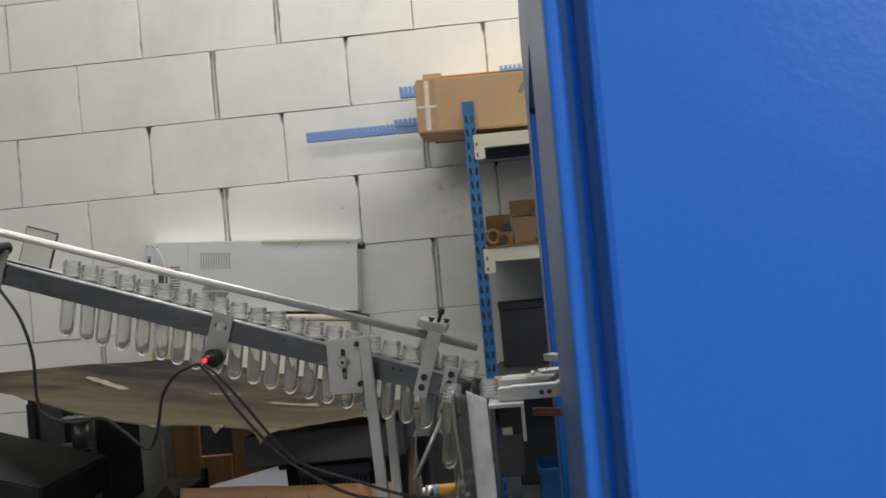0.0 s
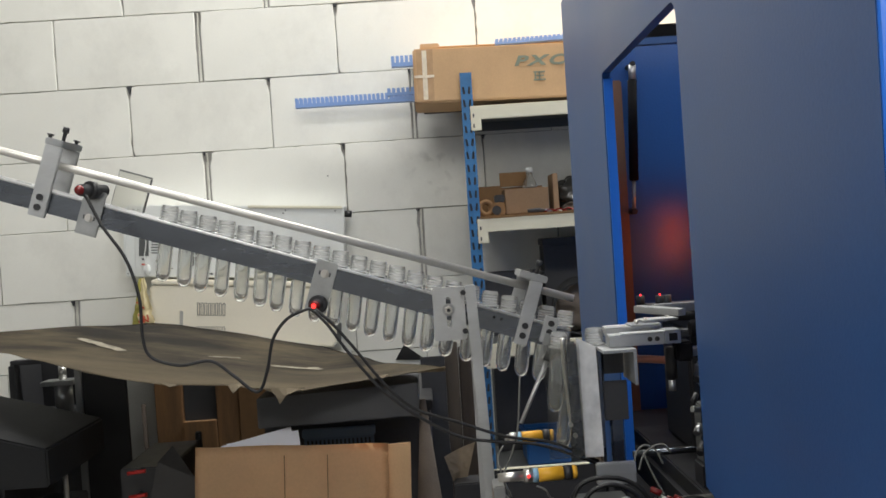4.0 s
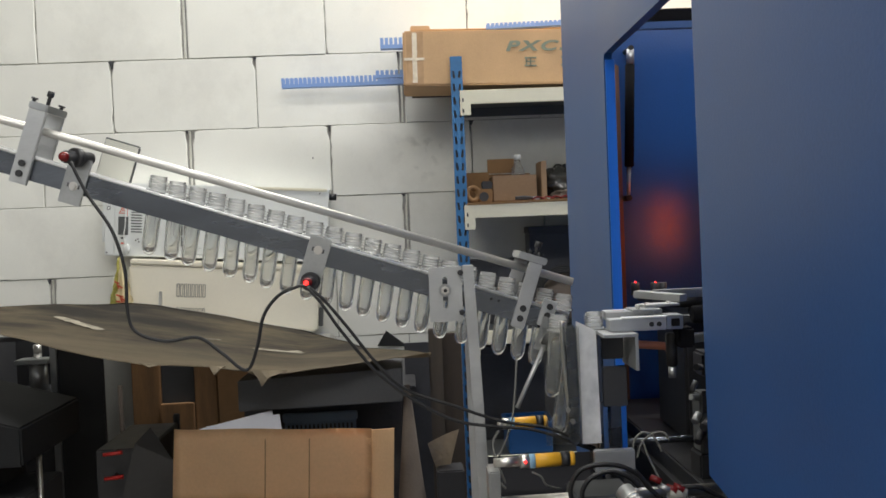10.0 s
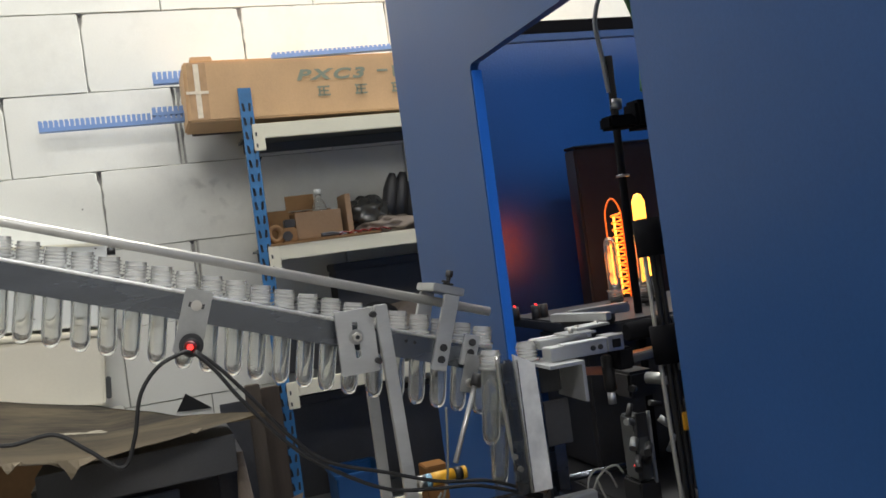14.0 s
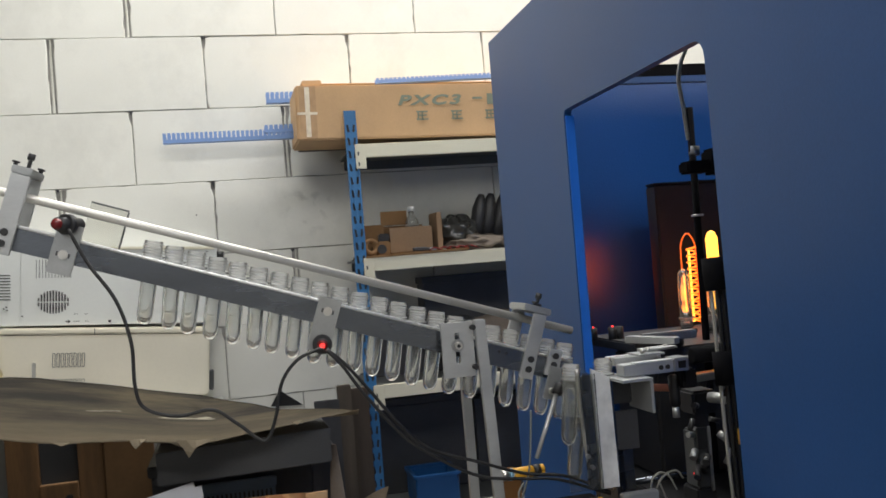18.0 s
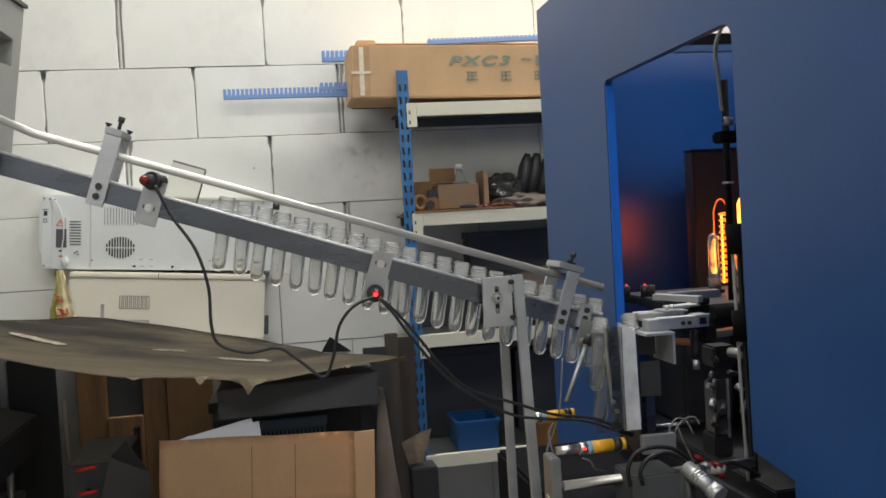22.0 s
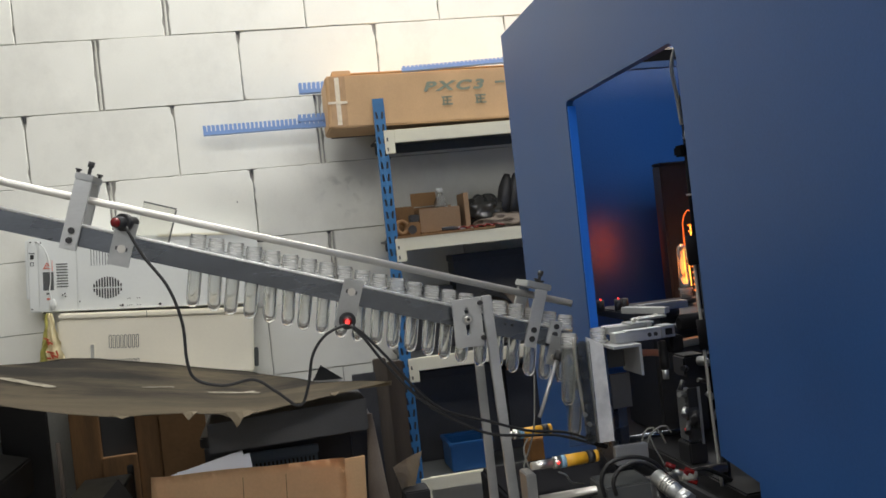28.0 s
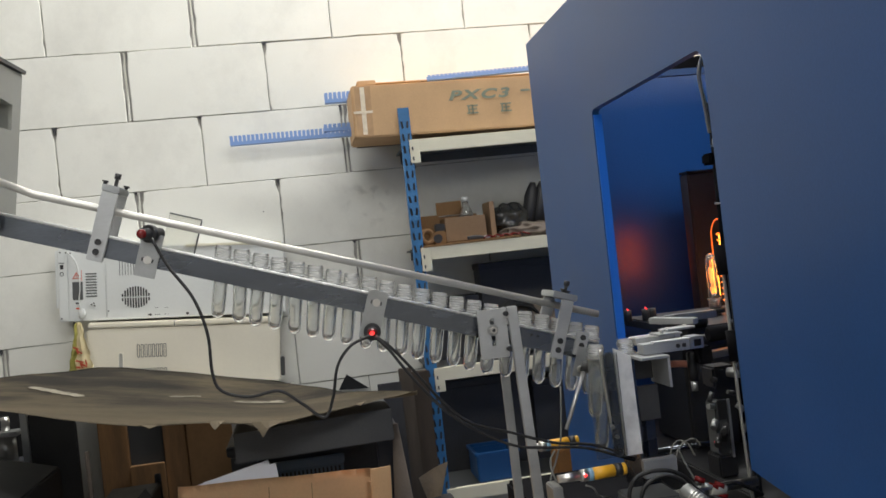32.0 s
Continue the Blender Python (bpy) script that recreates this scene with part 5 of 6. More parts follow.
part("end_strip", box(B(), -0.461, -0.4245, -0.1235, -0.1198, -0.152, 0.146, TW, 0.001), M_CASE, wc)
part("side_panel", box(B(), -0.4225, -0.2765, -0.1235, -0.1198, -0.155, 0.146, TW, 0.001), M_CASE, wc)
part("main_panel", box(B(), -0.2725, 0.4575, -0.1235, -0.1198, -0.155, 0.146, TW, 0.001), M_CASE, wc)
part("lower_flange", box(B(), -0.2725, 0.4575, -0.1252, -0.1238, -0.155, -0.127, TW, 0.0005), M_CASE, wc)
part("end_cap", box(B(), -0.474, -0.4615, -0.122, -0.02, -0.10, 0.14, TW, 0.003), M_CASE, wc)


def on_case(name, x0, x1, z0, z1, material, label=""):
    return part(name, box(B(), x0, x1, -0.1243, -0.1233, z0, z1, TW), material, wc, label)


fanx, fanz = -0.157, -0.065
for k in range(11):
    dx = -0.053 + 0.0106 * k
    hh = 0.045 * math.sqrt(1 - (dx / 0.0565) ** 2)
    on_case("grille_slot", fanx + dx - 0.003, fanx + dx + 0.003, fanz + 0.0025, fanz + hh, M_BLACK)
    on_case("grille_slot", fanx + dx - 0.003, fanx + dx + 0.003, fanz - hh, fanz - 0.0025, M_BLACK)
for k in range(12):
    on_case("vent_slot", -0.2196 + 0.0113 * k, -0.2174 + 0.0113 * k, 0.0285, 0.099, M_GREYP)
for k in range(9):
    on_case("vent_slot", -0.355, -0.311, -0.056 + 0.0116 * k, -0.0512 + 0.0116 * k, M_GREYP)
on_case("socket", -0.454, -0.4405, 0.062, 0.081, M_BLACK, "small black socket")
on_case("socket_rim", -0.459, -0.4365, 0.0855, 0.0885, M_DARK)
for x0, x1, z0, z1 in ((-0.455, -0.441, 0.048, 0.0505), (-0.455, -0.441, 0.034, 0.0365), (-0.455, -0.452, 0.037, 0.0475), (-0.444, -0.441, 0.037, 0.0475)):
    on_case("switch_outline", x0, x1, z0, z1, M_GREYP)
WARN = mat("warning_red", (0.72, 0.16, 0.10), 0.6)
bm = B()
plate(bm, [(-0.407, 0.021), (-0.374, 0.021), (-0.3905, 0.049)], [[(-0.4015, 0.024), (-0.3795, 0.024), (-0.3905, 0.0428)]], 0.001, TW @ Matrix.Translation((0, -0.1237, 0)) @ pose(0, 0, 0, 90, 0, 0))
warn = part("warning_label", bm, WARN, wc, "red triangle warning label")
part("mark", box(B(), -0.3915, -0.3895, -0.1247, -0.1238, 0.0300, 0.0375, TW), WARN, warn)
part("mark", box(B(), -0.3915, -0.3895, -0.1247, -0.1238, 0.0265, 0.0285, TW), WARN, warn)
on_case("warning_strip", -0.3715, -0.3695, 0.012, 0.055, WARN)
on_case("rating_plate", -0.4075, -0.3665, -0.067, 0.008, M_GREYP, "dark grey rating plate")
on_case("terminal", -0.396, -0.383, -0.084, -0.077, M_DARK)
on_case("terminal", -0.396, -0.383, -0.106, -0.099, WARN)
for x, z, r in ((-0.452, 0.132, 0.003), (-0.430, 0.130, 0.003), (-0.452, -0.142, 0.003), (-0.412, 0.128, 0.003), (-0.366, -0.137, 0.0045), (-0.334, -0.088, 0.003), (-0.325, -0.083, 0.003), (-0.322, -0.094, 0.003), (-0.268, -0.118, 0.003), (-0.109, -0.141, 0.003), (-0.100, -0.141, 0.0055), (-0.080, -0.141, 0.002), (-0.072, -0.141, 0.002), (-0.064, -0.141, 0.002), (-0.040, -0.141, 0.002), (-0.030, -0.141, 0.002), (-0.078, -0.113, 0.002), (-0.070, -0.113, 0.002), (-0.040, -0.113, 0.002), (-0.032, -0.113, 0.002), (0.05, -0.142, 0.006), (0.20, -0.115, 0.003), (0.20, 0.118, 0.003), (0.21, 0.13, 0.003), (0.33, -0.142, 0.004), (0.42, 0.13, 0.003)):
    part("screw", rod(B(), TW @ Vector((x, -0.1236, z)), TW @ Vector((x, -0.1265, z)), r, seg=8), M_BLACK, wc)
part("top_rail", box(B(), 0.05, 0.45, -0.128, -0.1237, 0.138, 0.15, TW, 0.002), M_IVORY, wc)
part("knob", rod(B(), TW @ Vector((0.458, -0.09, 0.118)), TW @ Vector((0.487, -0.09, 0.118)), 0.014), M_BLACK, wc)
tag = thing("plastic_tag", TW @ Vector((-0.376, -0.13, 0.0)), "thin white plastic strip and small bag taped to the case", "bag")
o = hose(B(), [TW @ Vector(p) for p in ((-0.425, -0.130, 0.135), (-0.398, -0.131, 0.105), (-0.380, -0.131, 0.05), (-0.3765, -0.131, -0.02), (-0.382, -0.131, -0.07), (-0.374, -0.131, -0.11))], 0.0024, n=4, seg=6)
part("strip", o, M_CASE, tag)
o = B()
bmesh.ops.create_icosphere(o, subdivisions=3, radius=1.0)
for v in o.verts:
    q = v.co.copy()
    v.co = TW @ Vector((-0.371 + 0.014 * q.x * (1 + 0.4 * noise.noise(q * 2)), -0.130 + 0.006 * q.y, -0.125 + 0.022 * q.z * (1 + 0.3 * noise.noise(q * 3))))
part("bag", o, M_CASE, tag)

TC = Matrix.Translation((-0.457, 0, 1.0985)) @ Matrix.Rotation(radians(4.7), 4, "Y")
cc = thing("cream_case", (-0.45, -0.08, 0.93), "cream plastic equipment case with slotted vents", "electronics")
part("body", box(B(), -0.392, 0.392, -0.155, -0.015, -0.137, 0.11, TC, 0.008), M_CREAM, cc)
part("lid", box(B(), -0.385, 0.392, -0.157, -0.012, 0.113, 0.137, TC, 0.006), M_CREAM, cc)
for z0 in (-0.0125, -0.112):
    for k in range(8):
        x0 = -0.191 + 0.0152 * k
        bm = B()
        plate(bm, rounded(x0, z0, x0 + 0.0112, z0 + 0.055, 0.0045, 3), [rounded(x0 + 0.0022, z0 + 0.0022, x0 + 0.009, z0 + 0.0528, 0.003, 3)], 0.0012, TC @ Matrix.Translation((0, -0.155, 0)) @ pose(0, 0, 0, 90, 0, 0))
        part("vent_slot", bm, M_GREYP, cc)
bm = B()
plate(bm, rounded(-0.268, -0.072, -0.246, 0.011, 0.0095), [rounded(-0.2635, -0.068, -0.2485, 0.007, 0.007)], 0.004, TC @ Matrix.Translation((0, -0.155, 0)) @ pose(0, 0, 0, 90, 0, 0))
part("handle_recess", bm, M_CREAM, cc)
# grey fill paints the shade inside the cream handle recess
bm = B()
plate(bm, rounded(-0.2638, -0.0682, -0.2483, 0.0072, 0.007), [], 0.001, TC @ Matrix.Translation((0, -0.1546, 0)) @ pose(0, 0, 0, 90, 0, 0))
part("handle_hollow", bm, M_CABINET, cc)
part("corner_foot", box(B(), 0.392, 0.41, -0.11, -0.08, -0.12, -0.04, TC, 0.003), M_GREYP, cc)
part("seam", box(B(), -0.040, -0.038, -0.1585, -0.1565, 0.113, 0.137, TC), M_GREYP, cc)

# foil bag squeezed behind the cases
bag = thing("foil_bag", (-0.86, -0.15, 0.93), "crumpled yellow-green bag with a pale side printed in red", "bag")


def bag_side(top, low, y, fold):
    """A creased sheet between two edges given at its top and its foot."""
    o = B()
    bmesh.ops.create_grid(o, x_segments=10, y_segments=22, size=0.5)
    for v in o.verts:
        u, w = v.co.x + 0.5, 0.5 - v.co.y
        x0, x1 = top[0] + (low[0] - top[0]) * w, top[1] + (low[1] - top[1]) * w
        crease = noise.noise(Vector((u * 3, w * 9, fold)))
        v.co = Vector((x0 + (x1 - x0) * u + 0.004 * crease, y + 0.012 * crease, 1.275 - 0.33 * w))
        v.co.x += 0.006 * noise.noise(Vector((w * 12, fold, 1)))
    for f in o.faces:
        f.smooth = True
    bmesh.ops.solidify(o, geom=o.faces[:], thickness=0.001)
    return o


part("film", bag_side((-0.870, -0.852), (-0.945, -0.895), -0.180, 2.0), mat("green_film", (0.42, 0.39, 0.10), 0.3, var=0.35, scale=14), bag, "yellow-green film")
part("printed_side", bag_side((-0.860, -0.845), (-0.900, -0.795), -0.192, 5.0), mat("foil_print", (0.72, 0.62, 0.36), 0.35, var=0.18, scale=14), bag, "pale yellow printed side")
INK = mat("red_ink", (0.55, 0.10, 0.05), 0.4, var=0.3, scale=40)
for x, z, w, h, r in ((-0.872, 1.173, 0.022, 0.006, 25), (-0.868, 1.160, 0.006, 0.026, -12), (-0.858, 1.155, 0.020, 0.006, 35), (-0.863, 1.118, 0.030, 0.007, 20), (-0.858, 1.105, 0.007, 0.030, -15), (-0.846, 1.100, 0.024, 0.007, 30), (-0.838, 1.112, 0.006, 0.022, -10), (-0.870, 1.095, 0.016, 0.007, 10)):
    part("print", box(B(), -w / 2, w / 2, -0.0008, 0.0008, -h / 2, h / 2, Matrix.Translation((x, -0.2075, z)) @ Matrix.Rotation(radians(r), 4, "Y")), INK, bag)

# warped streaked board lying over the clutter
XT = (-1.27, -0.95, -0.63, -0.42, -0.21, -0.05, 0.16, 0.365)
ZF = (1.125, 1.10, 1.047, 1.008, 0.985, 0.968, 0.980, 0.992)
ZB = (1.148, 1.130, 1.092, 1.045, 0.997, 0.964, 0.955, 0.982)
o = B()
NX, NY = 64, 26
grid = []
for i in range(NX + 1):
    x = XT[0] + (XT[-1] - XT[0]) * i / NX
    zf, zb = float(np.interp(x, XT, ZF)), float(np.interp(x, XT, ZB))
    yf = -1.42 + max(0, x + 0.02) * 0.28 + 0.72 * max(0, -0.62 - x) + 0.016 * noise.noise(Vector((x * 14, 0, 0))) + 0.008 * noise.noise(Vector((x * 47, 2, 0)))
    yb = -0.46 - 0.80 * max(0, (x + 0.08) / 0.44) + 0.01 * noise.noise(Vector((x * 9, 4, 0)))
    yb -= 0.87 * max(0, -0.75 - x)
    row = []
    for j in range(NY + 1):
        t = j / NY
        y = yf + (yb - yf) * t
        z = zf + (zb - zf) * t - 0.014 * math.sin(math.pi * t) + 0.008 * noise.noise(Vector((x * 4, y * 4, 1)))
        if j == 0 and abs(x + 0.1) < 0.03:
            z -= 0.032 * (1 - abs(x + 0.1) / 0.03)
        row.append(o.verts.new((x, y, z)))
    grid.append(row)
for i in range(NX):
    for j in range(NY):
        o.faces.new((grid[i][j], grid[i + 1][j], grid[i + 1][j + 1], grid[i][j + 1])).smooth = True
bmesh.ops.solidify(o, geom=o.faces[:], thickness=0.005)
board = thing("dirty_board", (-0.4, -0.9, 0.9), "warped grey-brown board with dark streaks, denser towards the back", "board")
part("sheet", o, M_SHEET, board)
M_SCRAP = mat("torn_label", (0.27, 0.245, 0.19), 0.85, var=0.5, scale=30, alt=(0.10, 0.085, 0.06))


def board_z(x, y):
    zf, zb = float(np.interp(x, XT, ZF)), float(np.interp(x, XT, ZB))
    u = (y + 1.42) / 0.96
    return zf + (zb - zf) * u - 0.014 * math.sin(math.pi * min(1, max(0, u))) + 0.008 * noise.noise(Vector((x * 4, y * 4, 1)))


for p, q_, w in (((-0.88, -0.83), (-0.68, -0.975), 0.04), ((-0.42, -0.92), (-0.325, -0.87), 0.022), ((-0.21, -0.95), (-0.04, -0.93), 0.03), ((-0.09, -0.93), (-0.06, -0.89), 0.02)):
    o = B()
    n = 14
    side = (Vector((p[1] - q_[1], q_[0] - p[0])).normalized()) * w / 2
    rows2 = []
    for i in range(n + 1):
        c = Vector(p).lerp(Vector(q_), i / n)
        k = 1 + 0.8 * noise.noise(Vector((i * 0.7, p[0] * 9, 0))) if 0 < i < n else 0.4
        k2 = 1 + 0.8 * noise.noise(Vector((i * 0.7, p[0] * 9, 5))) if 0 < i < n else 0.4
        a2, b2 = c + side * k, c - side * k2
        rows2.append((o.verts.new((a2.x, a2.y, board_z(a2.x, a2.y) + 0.0022)), o.verts.new((b2.x, b2.y, board_z(b2.x, b2.y) + 0.0022))))
    for r1, r2 in zip(rows2, rows2[1:]):
        o.faces.new((r1[0], r1[1], r2[1], r2[0]))
    bmesh.ops.recalc_face_normals(o, faces=o.faces)
    bmesh.ops.solidify(o, geom=o.faces[:], thickness=0.0008)
    part("label_scrap", o, M_SCRAP, board, "torn pale label remains")


def torn(pts, label):
    """A curled torn tongue of the board's paper face."""
    o = B()
    o.faces.new([o.verts.new(p) for p in pts])
    bmesh.ops.subdivide_edges(o, edges=o.edges[:], cuts=3, use_grid_fill=True)
    bmesh.ops.triangulate(o, faces=o.faces[:])
    for v in o.verts:
        v.co.y -= 0.01 * noise.noise(v.co * 22) + 0.004
        v.co.x += 0.006 * noise.noise(v.co * 31)
    bmesh.ops.solidify(o, geom=o.faces[:], thickness=0.0025)
    part("torn_flap", o, M_TORN, board, label)


M_TORN = mat("torn_board_face", (0.19, 0.155, 0.105), 0.9, var=0.2, scale=25, bump=0.4, bscale=160)
TEAR = "torn paper face hanging from the edge"
torn([(-0.13, -1.432, 0.982), (-0.03, -1.43, 0.974), (-0.075, -1.44, 0.962), (-0.102, -1.445, 0.936), (-0.115, -1.44, 0.962)], TEAR)
torn([(-0.245, -1.42, 0.996), (-0.20, -1.42, 0.992), (-0.212, -1.432, 0.986), (-0.232, -1.436, 0.972), (-0.24, -1.43, 0.982)], TEAR)
torn([(-0.43, -1.42, 1.012), (-0.385, -1.42, 1.003), (-0.405, -1.43, 1.0)], TEAR)
torn([(0.17, -1.365, 0.984), (0.20, -1.36, 0.986), (0.183, -1.37, 0.976)], TEAR)

# carton in front with papers
ct = thing("open_carton", (-0.08, -1.2, 0.32), "open brown carton with folded-out flaps", "carton")
TB = Matrix.Translation((-0.08, 0, 0.81)) @ Matrix.Rotation(radians(2.8), 4, "Y")
# one board in lit and shaded tones: front bright, inside and side flap darker
part("front_wall", box(B(), -0.262, 0.262, -1.418, -1.413, -0.47, 0.0, TB, 0.001), M_KRAFT, ct)
part("rear_wall", box(B(), -0.262, 0.262, -1.07, -1.065, -0.47, -0.20, TB, 0.001), M_CARD_D, ct)
part("side_wall", box(B(), -0.266, -0.2615, -1.413, -1.07, -0.47, -0.09, TB, 0.001), M_CARD_D, ct)
part("side_wall", box(B(), 0.2615, 0.266, -1.413, -1.07, -0.47, -0.09, TB, 0.001), M_CARD_D, ct)
part("bottom", box(B(), -0.262, 0.262, -1.413, -1.07, -0.48, -0.471, TB), M_CARD_D, ct)
o = B()
n = 26
vs = []
for i in range(n + 1):
    x = -0.27 + 0.54 * i / n
    col = []
    for j in range(9):
        t = j / 8
        col.append(o.verts.new((x, -1.421 - 0.016 * t - 0.004 * noise.noise(Vector((x * 9, t * 2, 0))) - (0.003 if abs(x - 0.046) < 0.012 else 0), 0.004 - 0.195 * t - 0.004 * noise.noise(Vector((x * 7, 3, t))))))
    vs.append(col)
for i in range(n):
    for j in range(8):
        o.faces.new((vs[i][j], vs[i][j + 1], vs[i + 1][j + 1], vs[i + 1][j])).smooth = True
bmesh.ops.solidify(o, geom=o.faces[:], thickness=0.004)
bmesh.ops.transform(o, matrix=TB, verts=o.verts)
part("front_flap", o, M_KRAFT, ct, "creased brown front flap")
part("side_flap", box(B(), 0.268, 0.336, -1.41, -1.405, -0.21, -0.002, TB @ Matrix.Translation((0.268, -1.41, 0)) @ Matrix.Rotation(radians(18), 4, "Z") @ Matrix.Translation((-0.268, 1.41, 0)), 0.001), M_CARD, ct)
for x in (-0.02, 0.1):
    part("crease", box(B(), x, x + 0.0016, -1.4405, -1.436, -0.188, -0.02, TB), M_CARD_D, ct)
single("wooden_crate", box(B(), -0.36, 0.2, -1.40, -1.05, 0.0, 0.315, None, 0.005), M_WOOD, "rough wooden crate under the carton", "crate")
for k, (dx, dz, r) in enumerate(((0, 0, 4), (0.008, -0.006, 9), (-0.01, -0.012, 1))):
    single("paper_sheet", box(B(), -0.29 + dx, -0.075 + dx, -1.31 + 0.006 * k, -1.309 + 0.006 * k, 0.56, 0.80 + dz, Matrix.Translation((-0.18, -1.3, 0.7)) @ Matrix.Rotation(radians(-16 + r), 4, "Y") @ Matrix.Rotation(radians(-12), 4, "X") @ Matrix.Translation((0.18, 1.3, -0.68))), M_PAPER, "white paper sheets standing in the carton", "paper", "papers")
bc = thing("grey_crate", (0.02, -1.12, 0.6), "blue-grey plastic crate with slotted sides", "crate")
part("wall", box(B(), -0.10, 0.125, -1.06, -1.05, 0.6, 0.75, None, 0.002), mat("grey_blue_plastic", (0.12, 0.17, 0.22), 0.5), bc)
part("rim", box(B(), -0.105, 0.13, -1.065, -1.045, 0.75, 0.778, None, 0.003), mat("grey_blue_rim", (0.16, 0.22, 0.28), 0.4), bc)
for k in range(16):
    part("slot", box(B(), -0.09 + 0.0132 * k, -0.084 + 0.0132 * k, -1.0615, -1.0602, 0.70, 0.742), M_BLACK, bc)

# clutter under the board
M_BROWN = mat("stained_plywood", (0.27, 0.145, 0.06), 0.85, var=0.3, scale=5, bump=0.3, bscale=60, stretch=(6, 6, 0.7), alt=(0.13, 0.075, 0.038))
M_DUCTBOX = mat("dusty_grey_paint", (0.062, 0.064, 0.068), 0.6, var=0.35, scale=4, bump=0.15, bscale=180)
gp = thing("grey_duct_box", (0.08, -1.0, 0.4), "grey painted sheet-metal box under the board", "metal box")
o = B()
vv = [o.verts.new(p) for p in ((-0.195, -1.30, 0.84), (0.28, -1.30, 0.847), (0.28, -1.30, 0.945), (-0.195, -1.30, 0.93), (-0.195, -1.0, 0.85), (0.28, -1.0, 0.862), (0.28, -1.0, 0.935), (-0.195, -1.0, 0.925))]
for f in ((0, 1, 2, 3), (5, 4, 7, 6), (1, 5, 6, 2), (4, 0, 3, 7), (3, 2, 6, 7), (4, 5, 1, 0)):
    o.faces.new([vv[k] for k in f])
bmesh.ops.bevel(o, geom=o.edges[:], offset=0.003, segments=2, affect="EDGES")
part("shell", o, M_DUCTBOX, gp)
for x in (-0.18, 0.24):
    part("leg", box(B(), x, x + 0.03, -1.06, -1.03, 0.0, 0.852), M_DARK, gp)
for (x0, x1, y0, z1) in ((-0.800, -0.690, -0.315, 1.0), (-0.555, -0.465, -0.315, 0.985)):
    single("brown_board", box(B(), x0, x1, y0, y0 + 0.03, 0.0, z1, None, 0.003), M_BROWN, "brown stained plywood board leaning upright", "board", "brown boards")
single("brown_board", box(B(), -0.463, -0.286, -0.32, -0.29, 0.0, 0.97, None, 0.003), M_CARD_D, "dark brown board standing behind the workbench", "board", "brown boards")
single("brown_board", box(B(), -0.688, -0.557, -0.335, -0.305, 0.0, 0.69, None, 0.003), M_BROWN, "short brown plywood board between taller ones", "board", "brown boards")
single("grey_sheet", box(B(), -0.688, -0.557, -0.300, -0.290, 0.0, 0.95, None, 0.002), M_DUCTBOX, "grey painted sheet behind the brown boards", "sheet")
single("brown_carton", box(B(), 0.965, 1.05, -0.61, -0.52, 0.0, 0.575, None, 0.004), M_ORANGEB, "orange-brown cardboard standing in front of the rack", "carton", "brown packing")
single("grey_sheet", box(B(), 0.285, 0.371, -0.76, -0.75, 0.0, 0.945, None, 0.002), M_DARK, "dusty grey sheet-metal offcut beside the plank", "sheet")
single("plank", box(B(), 0.372, 0.42, -0.72, -0.69, 0.0, 0.985, None, 0.003), mat("weathered_plank", (0.085, 0.068, 0.052), 0.85, var=0.3, scale=6, bump=0.3, stretch=(8, 8, 1)), "weathered grey-brown upright wooden plank", "plank")
single("plank", box(B(), 0.424, 0.494, -0.62, -0.59, 0.0, 0.955, None, 0.003), M_WOOD, "dark stained upright wooden plank beside the rack", "plank")
o = B()
o.faces.new([o.verts.new(p) for p in ((0.206, -0.02, 0.905), (0.165, -0.025, 0.84), (0.30, -0.025, 0.832))])
bmesh.ops.solidify(o, geom=o.faces[:], thickness=0.006)
single("black_offcut", o, M_BLACK, "black triangular sheet offcut against the wall", "offcut")
o = B()
rows_ = []
for i in range(15):
    t = i / 14
    z = 0.885 - 0.885 * t
    r = 0.008 + 0.085 * t
    rows_.append([o.verts.new((0.292 + 0.004 * t + r * math.cos(a) * (1 + 0.1 * noise.noise(Vector((a, t * 3, 0)))), -1.24 + r * 0.7 * math.sin(a), z)) for a in [2 * math.pi * k / 14 for k in range(14)]])
for a, b in zip(rows_, rows_[1:]):
    for k in range(14):
        o.faces.new((a[k], a[(k + 1) % 14], b[(k + 1) % 14], b[k])).smooth = True
o.faces.new(rows_[0])
single("sack_roll", o, M_BURLAP, "grey-brown sacking standing in a peak", "sack")
o = B()
quad = [Vector(p) for p in ((0.345, -1.26, 0.711), (0.369, -1.24, 0.63), (0.412, -1.24, 0.64), (0.44, -1.27, 0.752))]
g = [[o.verts.new(quad[0].lerp(quad[3], u / 8).lerp(quad[1].lerp(quad[2], u / 8), v / 8) + Vector((0, 0.014 * math.sin(math.pi * u / 8) + 0.006 * noise.noise(Vector((u * 0.6, v * 0.6, 3))), 0))) for v in range(9)] for u in range(9)]
for u in range(8):
    for v in range(8):
        o.faces.new((g[u][v], g[u][v + 1], g[u + 1][v + 1], g[u + 1][v]))
bmesh.ops.solidify(o, geom=o.faces[:], thickness=0.004)
single("cardboard_corner", o, mat("grey_packing_paper", (0.34, 0.285, 0.22), 0.9, var=0.2, scale=14, bump=0.4, bscale=60), "torn pointed corner of beige packing board", "cardboard")
single("paper_stand", box(B(), 0.37, 0.45, -1.29, -1.2, 0.0, 0.635, None, 0.004), M_BLACK, "dark steel stand under the packing paper", "stand")

db = thing("work_bench", (-0.07, -0.65, 0), "dark steel workbench in shadow behind the carton", "bench")
